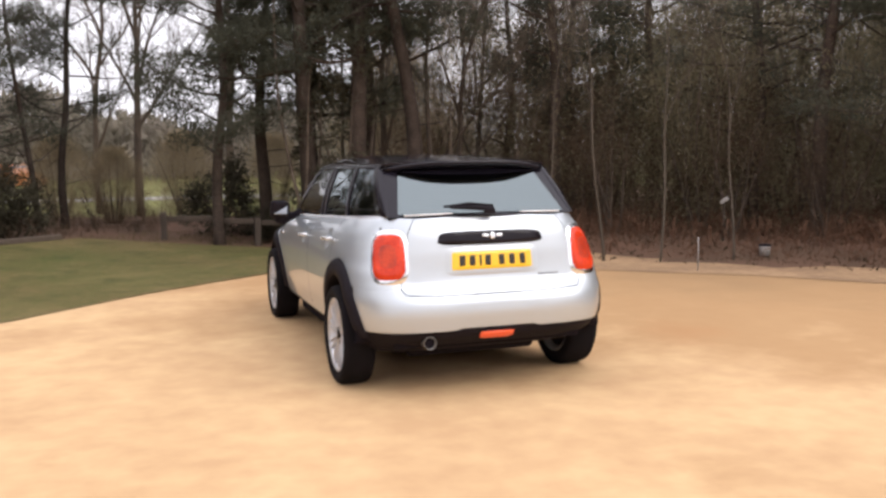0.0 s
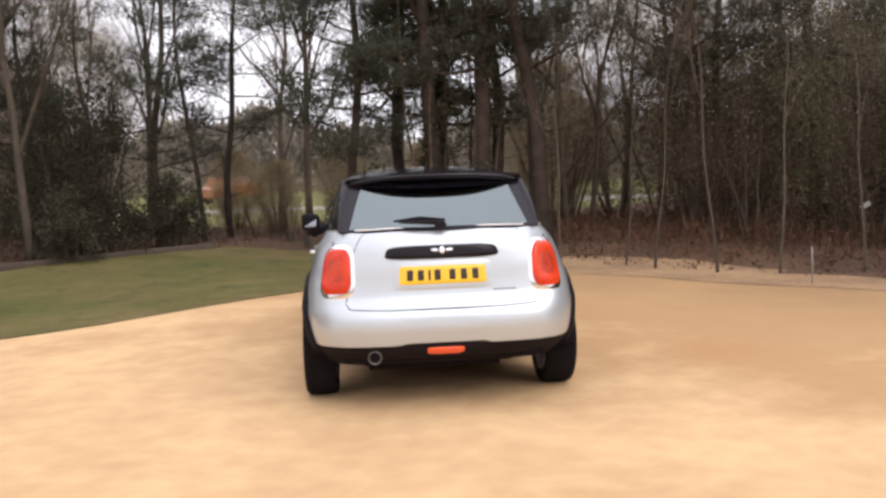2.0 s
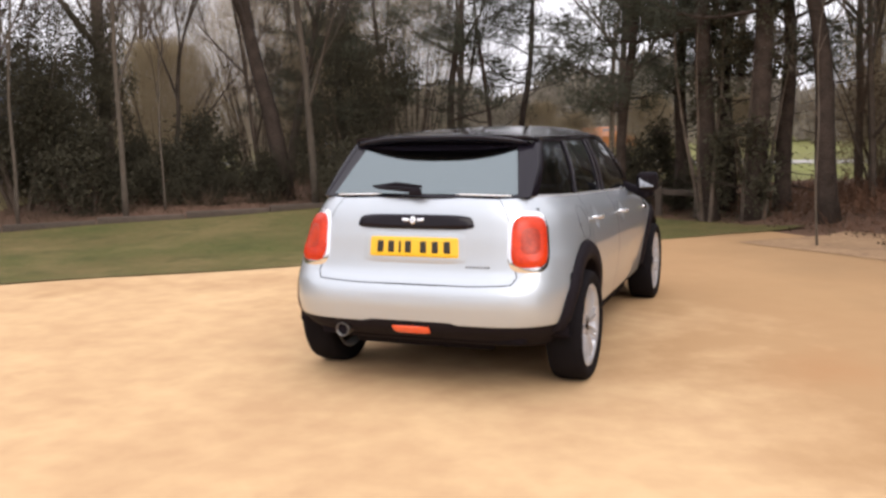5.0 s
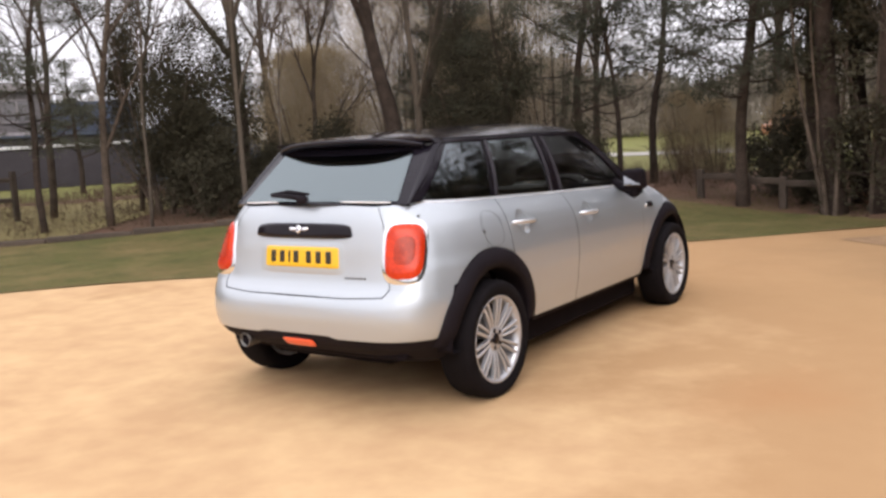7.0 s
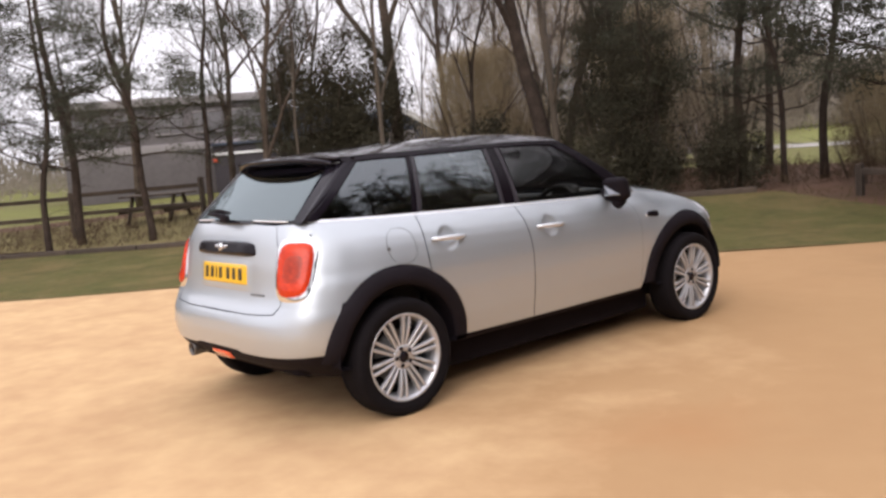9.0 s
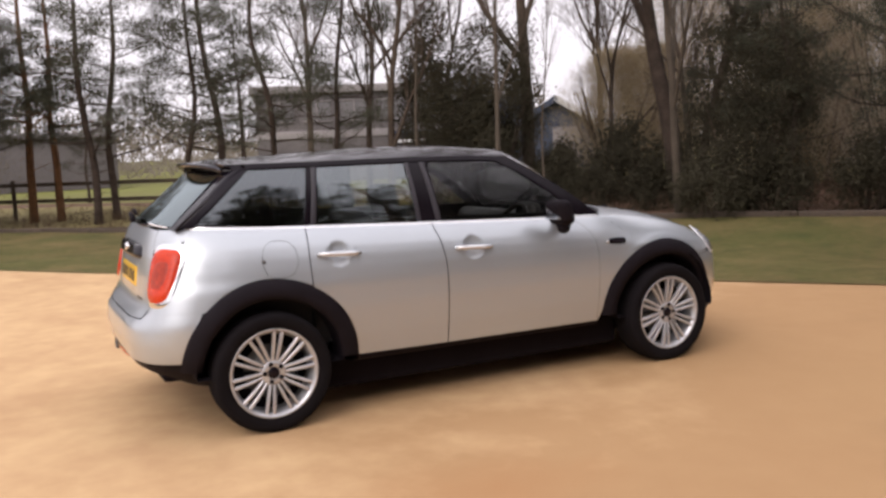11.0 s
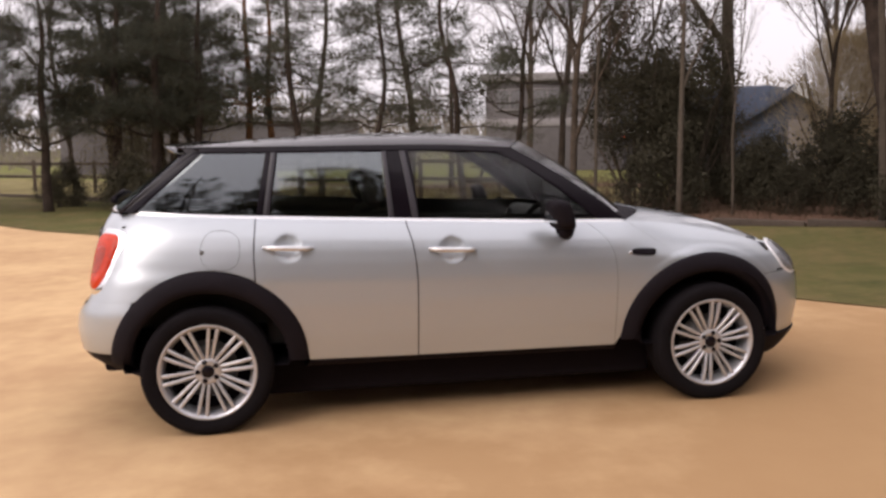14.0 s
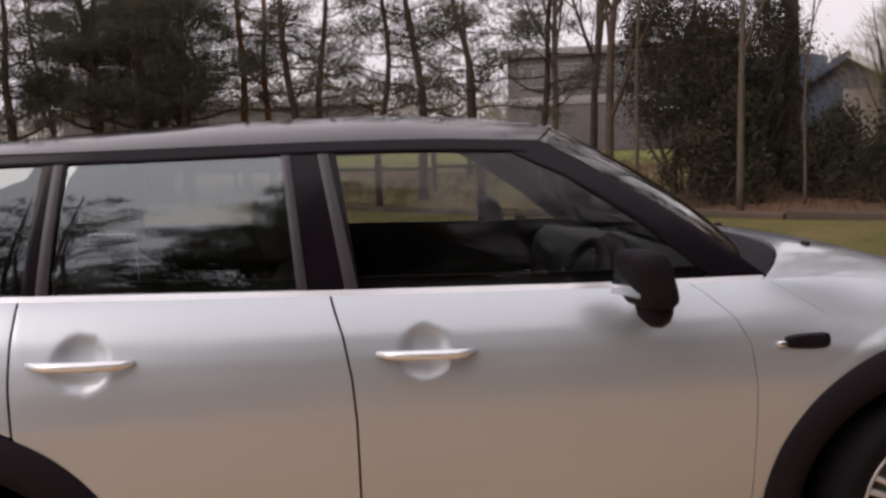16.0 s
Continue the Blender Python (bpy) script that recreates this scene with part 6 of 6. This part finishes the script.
def fence(rows, height, rails, label):
    f = thing("post_and_rail_fence", label, "fence", "fences")
    for (xa, ya), (xb, yb) in zip(rows[:-1], rows[1:]):
        za, zb = ground_z(xa, ya), ground_z(xb, yb)
        part("fence_post", box(0.10, 0.10, height + 0.25, 0.012, (xa, ya, za + height / 2 - 0.08)), TIMBER, f)
        for k in range(rails):
            h = height * (0.92 - 0.42 * k)
            mid = Vector(((xa + xb) / 2, (ya + yb) / 2, (za + zb) / 2 + h))
            d = Vector((xb - xa, yb - ya, 0))
            geo = move(box(d.length + 0.06, 0.045, 0.09, 0.01), Matrix.Translation(mid) @ Matrix.Rotation(math.atan2(d.y, d.x), 4, "Z"))
            part("fence_rail", geo, TIMBER, f)
    xa, ya = rows[-1]
    part("fence_post", box(0.10, 0.10, height + 0.25, 0.012, (xa, ya, ground_z(xa, ya) + height / 2 - 0.08)), TIMBER, f)
    return f


fence([(-27 + 1.9 * i, -10.5 + 2.15 * i) for i in range(8)], 0.95, 2, "weathered two-rail timber fence beyond the pines")

fence([(-1.5, 8.85), (-0.67, 8.44), (-0.06, 8.12), (0.55, 7.85)], 0.40, 1, "low weathered rail by the pines")

# picnic table by the wood
table_thing = thing("picnic_table", "weathered wooden picnic table with benches on rough grass", "table", at=pose(-16.2, 4.6, 0.0, 0, 0, 35))
for i in range(5):
    part("table_board", box(1.7, 0.13, 0.04, 0.006, (0, -0.28 + 0.14 * i, 0.74)), TIMBER, table_thing)
for s in (-1, 1):
    part("bench_board", box(1.7, 0.24, 0.04, 0.006, (0, s * 0.68, 0.45)), TIMBER, table_thing)
    part("cross_beam", box(0.05, 1.5, 0.09, 0.006, (s * 0.6, 0, 0.40)), TIMBER, table_thing)
    for e in (-1, 1):
        part("leg", move(box(0.05, 0.09, 0.86, 0.006, (0, 0, 0)), Matrix.Translation((s * 0.55, e * 0.36, 0.36)) @ Matrix.Rotation(radians(e * 25), 4, "X")), TIMBER, table_thing)

# ---- buildings far behind the trees ----
block = thing("long_building", "long flat-roofed grey-brown building behind the trees", "building", at=pose(-37.5, 14.1, -0.03, 0, 0, 72))
part("wall", box(9, 7, 4.1, 0.02, (0, 0, 2.05)), BRICK_FAR, block, "grey-brown clad wall")
part("roof", box(9.5, 7.5, 0.35, 0.03, (0, 0, 4.25)), BAND, block, "flat roof with pale fascia")
part("fascia_band", box(9.1, 7.1, 0.35, 0.02, (0, 0, 2.2)), BAND, block, "pale band between the storeys")
for i in range(5):
    for z in (3.25,):
        win = part("window", box(1.2, 0.08, 0.9, 0.01, (-3.4 + 1.7 * i, -3.52, z)), DARKWIN, block, "dark window")
        part("window_frame", join(box(1.3, 0.06, 0.06, 0, (-3.4 + 1.7 * i, -3.56, z + 0.46)), box(1.3, 0.06, 0.06, 0, (-3.4 + 1.7 * i, -3.56, z - 0.46)), box(0.05, 0.06, 0.9, 0, (-3.4 + 1.7 * i, -3.56, z))), BAND, win)
shed = thing("gabled_outbuilding", "small blue-grey gabled outbuilding with white verge boards", "building", at=pose(-22.0, 16.2, -0.03, 0, 0, 52))
def gable(w, d, eave, ridge):
    v = [(-w, -d, 0), (w, -d, 0), (w, d, 0), (-w, d, 0), (-w, -d, eave), (w, -d, eave), (w, d, eave), (-w, d, eave), (0, -d, ridge), (0, d, ridge)]
    return v, [(0, 1, 5, 8, 4), (2, 3, 7, 9, 6), (1, 2, 6, 5), (3, 0, 4, 7), (4, 8, 9, 7), (8, 5, 6, 9), (3, 2, 1, 0)]


part("wall", gable(2.0, 2.5, 1.5, 2.75), SLATE, shed, "blue-grey wall", smooth=False)
for s in (-1, 1):
    m = Matrix.Translation((s * 1.1, 0, 2.16)) @ Matrix.Rotation(radians(s * 32), 4, "Y")
    part("roof", move(box(2.7, 5.4, 0.10, 0.01), m), SLATE, shed, "slate roof slope")
    part("verge_board", move(box(2.7, 0.05, 0.20, 0.005, (0, -2.74, 0)), m), WHITE_TRIM if s > 0 else SLATE, shed, "verge board")
part("door", box(0.9, 0.06, 1.9, 0.01, (0.3, -2.53, 0.95)), BAND, shed, "pale door")
wide_block = thing("low_building", "low grey building far behind the pines", "building", at=pose(-46, -4.0, -0.03, 0, 0, 92))
part("wall", box(15, 6, 2.6, 0.02, (0, 0, 1.3)), BRICK_FAR, wide_block)
part("roof", box(15.6, 6.6, 0.25, 0.03, (0, 0, 2.7)), BAND, wide_block, "flat pale roof")
for i in range(7):
    part("window", box(1.3, 0.08, 0.8, 0.01, (-6 + 2 * i, 3.02, 1.5)), DARKWIN, wide_block)


# ---- vehicles far across the field ----
def far_car(x, y, turn, paint, label):
    c = thing("parked_car", label, "car", "cars across the field", at=pose(x, y, -0.02, 0, 0, turn))
    prof = [(-1.95, 0.35), (-1.9, 0.75), (-1.4, 0.9), (-1.1, 1.36), (0.3, 1.4), (0.85, 0.98), (1.75, 0.82), (1.95, 0.6), (1.95, 0.3), (-1.9, 0.28)]
    n = len(prof)
    v = [(x0, s * (0.82 if z < 1.0 else 0.66), z) for s in (-1, 1) for x0, z in prof]
    f = [tuple(reversed(range(n))), tuple(range(n, 2 * n))] + [(i, (i + 1) % n, n + (i + 1) % n, n + i) for i in range(n)]
    part("body", (v, f), paint, c, smooth=False)
    for s in (-1, 1):
        part("side_window", box(1.5, 0.03, 0.30, 0.01, (-0.35, s * 0.72, 1.14)), DARKWIN, c)
        for xw in (-1.2, 1.25):
            part("wheel", move(lathe_x([(-0.09, 0.1), (-0.09, 0.31), (0.09, 0.31), (0.09, 0.1), (0.07, 0.02)], 18), Matrix.Translation((xw, s * 0.74, 0.31)) @ Matrix.Rotation(radians(90 * s), 4, "Z")), RUBBER, c)
    return c


far_car(-7.55, 42.0, 66, ORANGE, "small orange car parked across the field")
far_car(-13.9, 22.0, 100, BLUE, "blue car parked across the field")


# dark outbuilding beside the long building, with a slate block behind it
annexe = thing("dark_outbuilding", "low dark boarded outbuilding with a thin white fascia", "building", at=pose(-32.0, 17.6, -0.03, 0, 0, 45))
part("wall", box(6.0, 3.0, 2.1, 0.02, (0, 0, 1.05)), DARK_WALL, annexe, "dark boarded wall")
part("fascia", box(6.1, 0.06, 0.12, 0.01, (0, -1.54, 1.72)), WHITE_TRIM, annexe, "thin white fascia line")
part("roof", box(6.3, 3.3, 0.10, 0.01, (0, 0, 2.16)), SLATE, annexe, "flat slate-grey roof")
part("upper_block", box(4.0, 2.4, 1.3, 0.02, (0.6, 2.3, 2.95)), SLATE, annexe, "blue-grey block behind")
part("rear_lamp", box(0.22, 0.06, 0.14, 0.02, (-2.9, -1.56, 1.45)), AMBER, annexe, "small red reflector")

# small white things at the wood's edge
stake = thing("marker_stake", "thin white marker stake in leaf litter", "stake", at=pose(4.42, 2.42, ground_z(4.42, 2.42) - 0.02))
part("shaft", tube([(0, 0, 0), (0.005, 0, 0.24), (0.0, 0.004, 0.44)], 0.007, 8), PALE_PLASTIC, stake)
tub = thing("plastic_tub", "small white plastic tub with dark lid on leaf litter", "tub", at=pose(5.73, 2.84, ground_z(5.73, 2.84) - 0.005))
turned = Matrix.Rotation(radians(-90), 4, "Y")
part("bucket", move(lathe_x([(0.0, 0.005), (0.0, 0.06), (0.13, 0.075), (0.135, 0.072)], 24), turned), PALE_PLASTIC, tub)
part("lid", move(lathe_x([(0.13, 0.078), (0.15, 0.078), (0.155, 0.07), (0.155, 0.002)], 24), turned), CLADDING, tub, "dark lid")
board = thing("marker_board", "small slanted white board on a thin wooden stake", "sign", at=pose(5.88, 3.91, ground_z(5.88, 3.91) - 0.02))
part("shaft", tube([(0, 0, 0), (0, 0, 0.60)], 0.009, 8), TIMBER, board)
part("panel", move(box(0.14, 0.012, 0.06, 0.004), Matrix.Translation((0, -0.012, 0.58)) @ Matrix.Rotation(radians(-25), 4, "Y")), PALE_PLASTIC, board, "white panel")
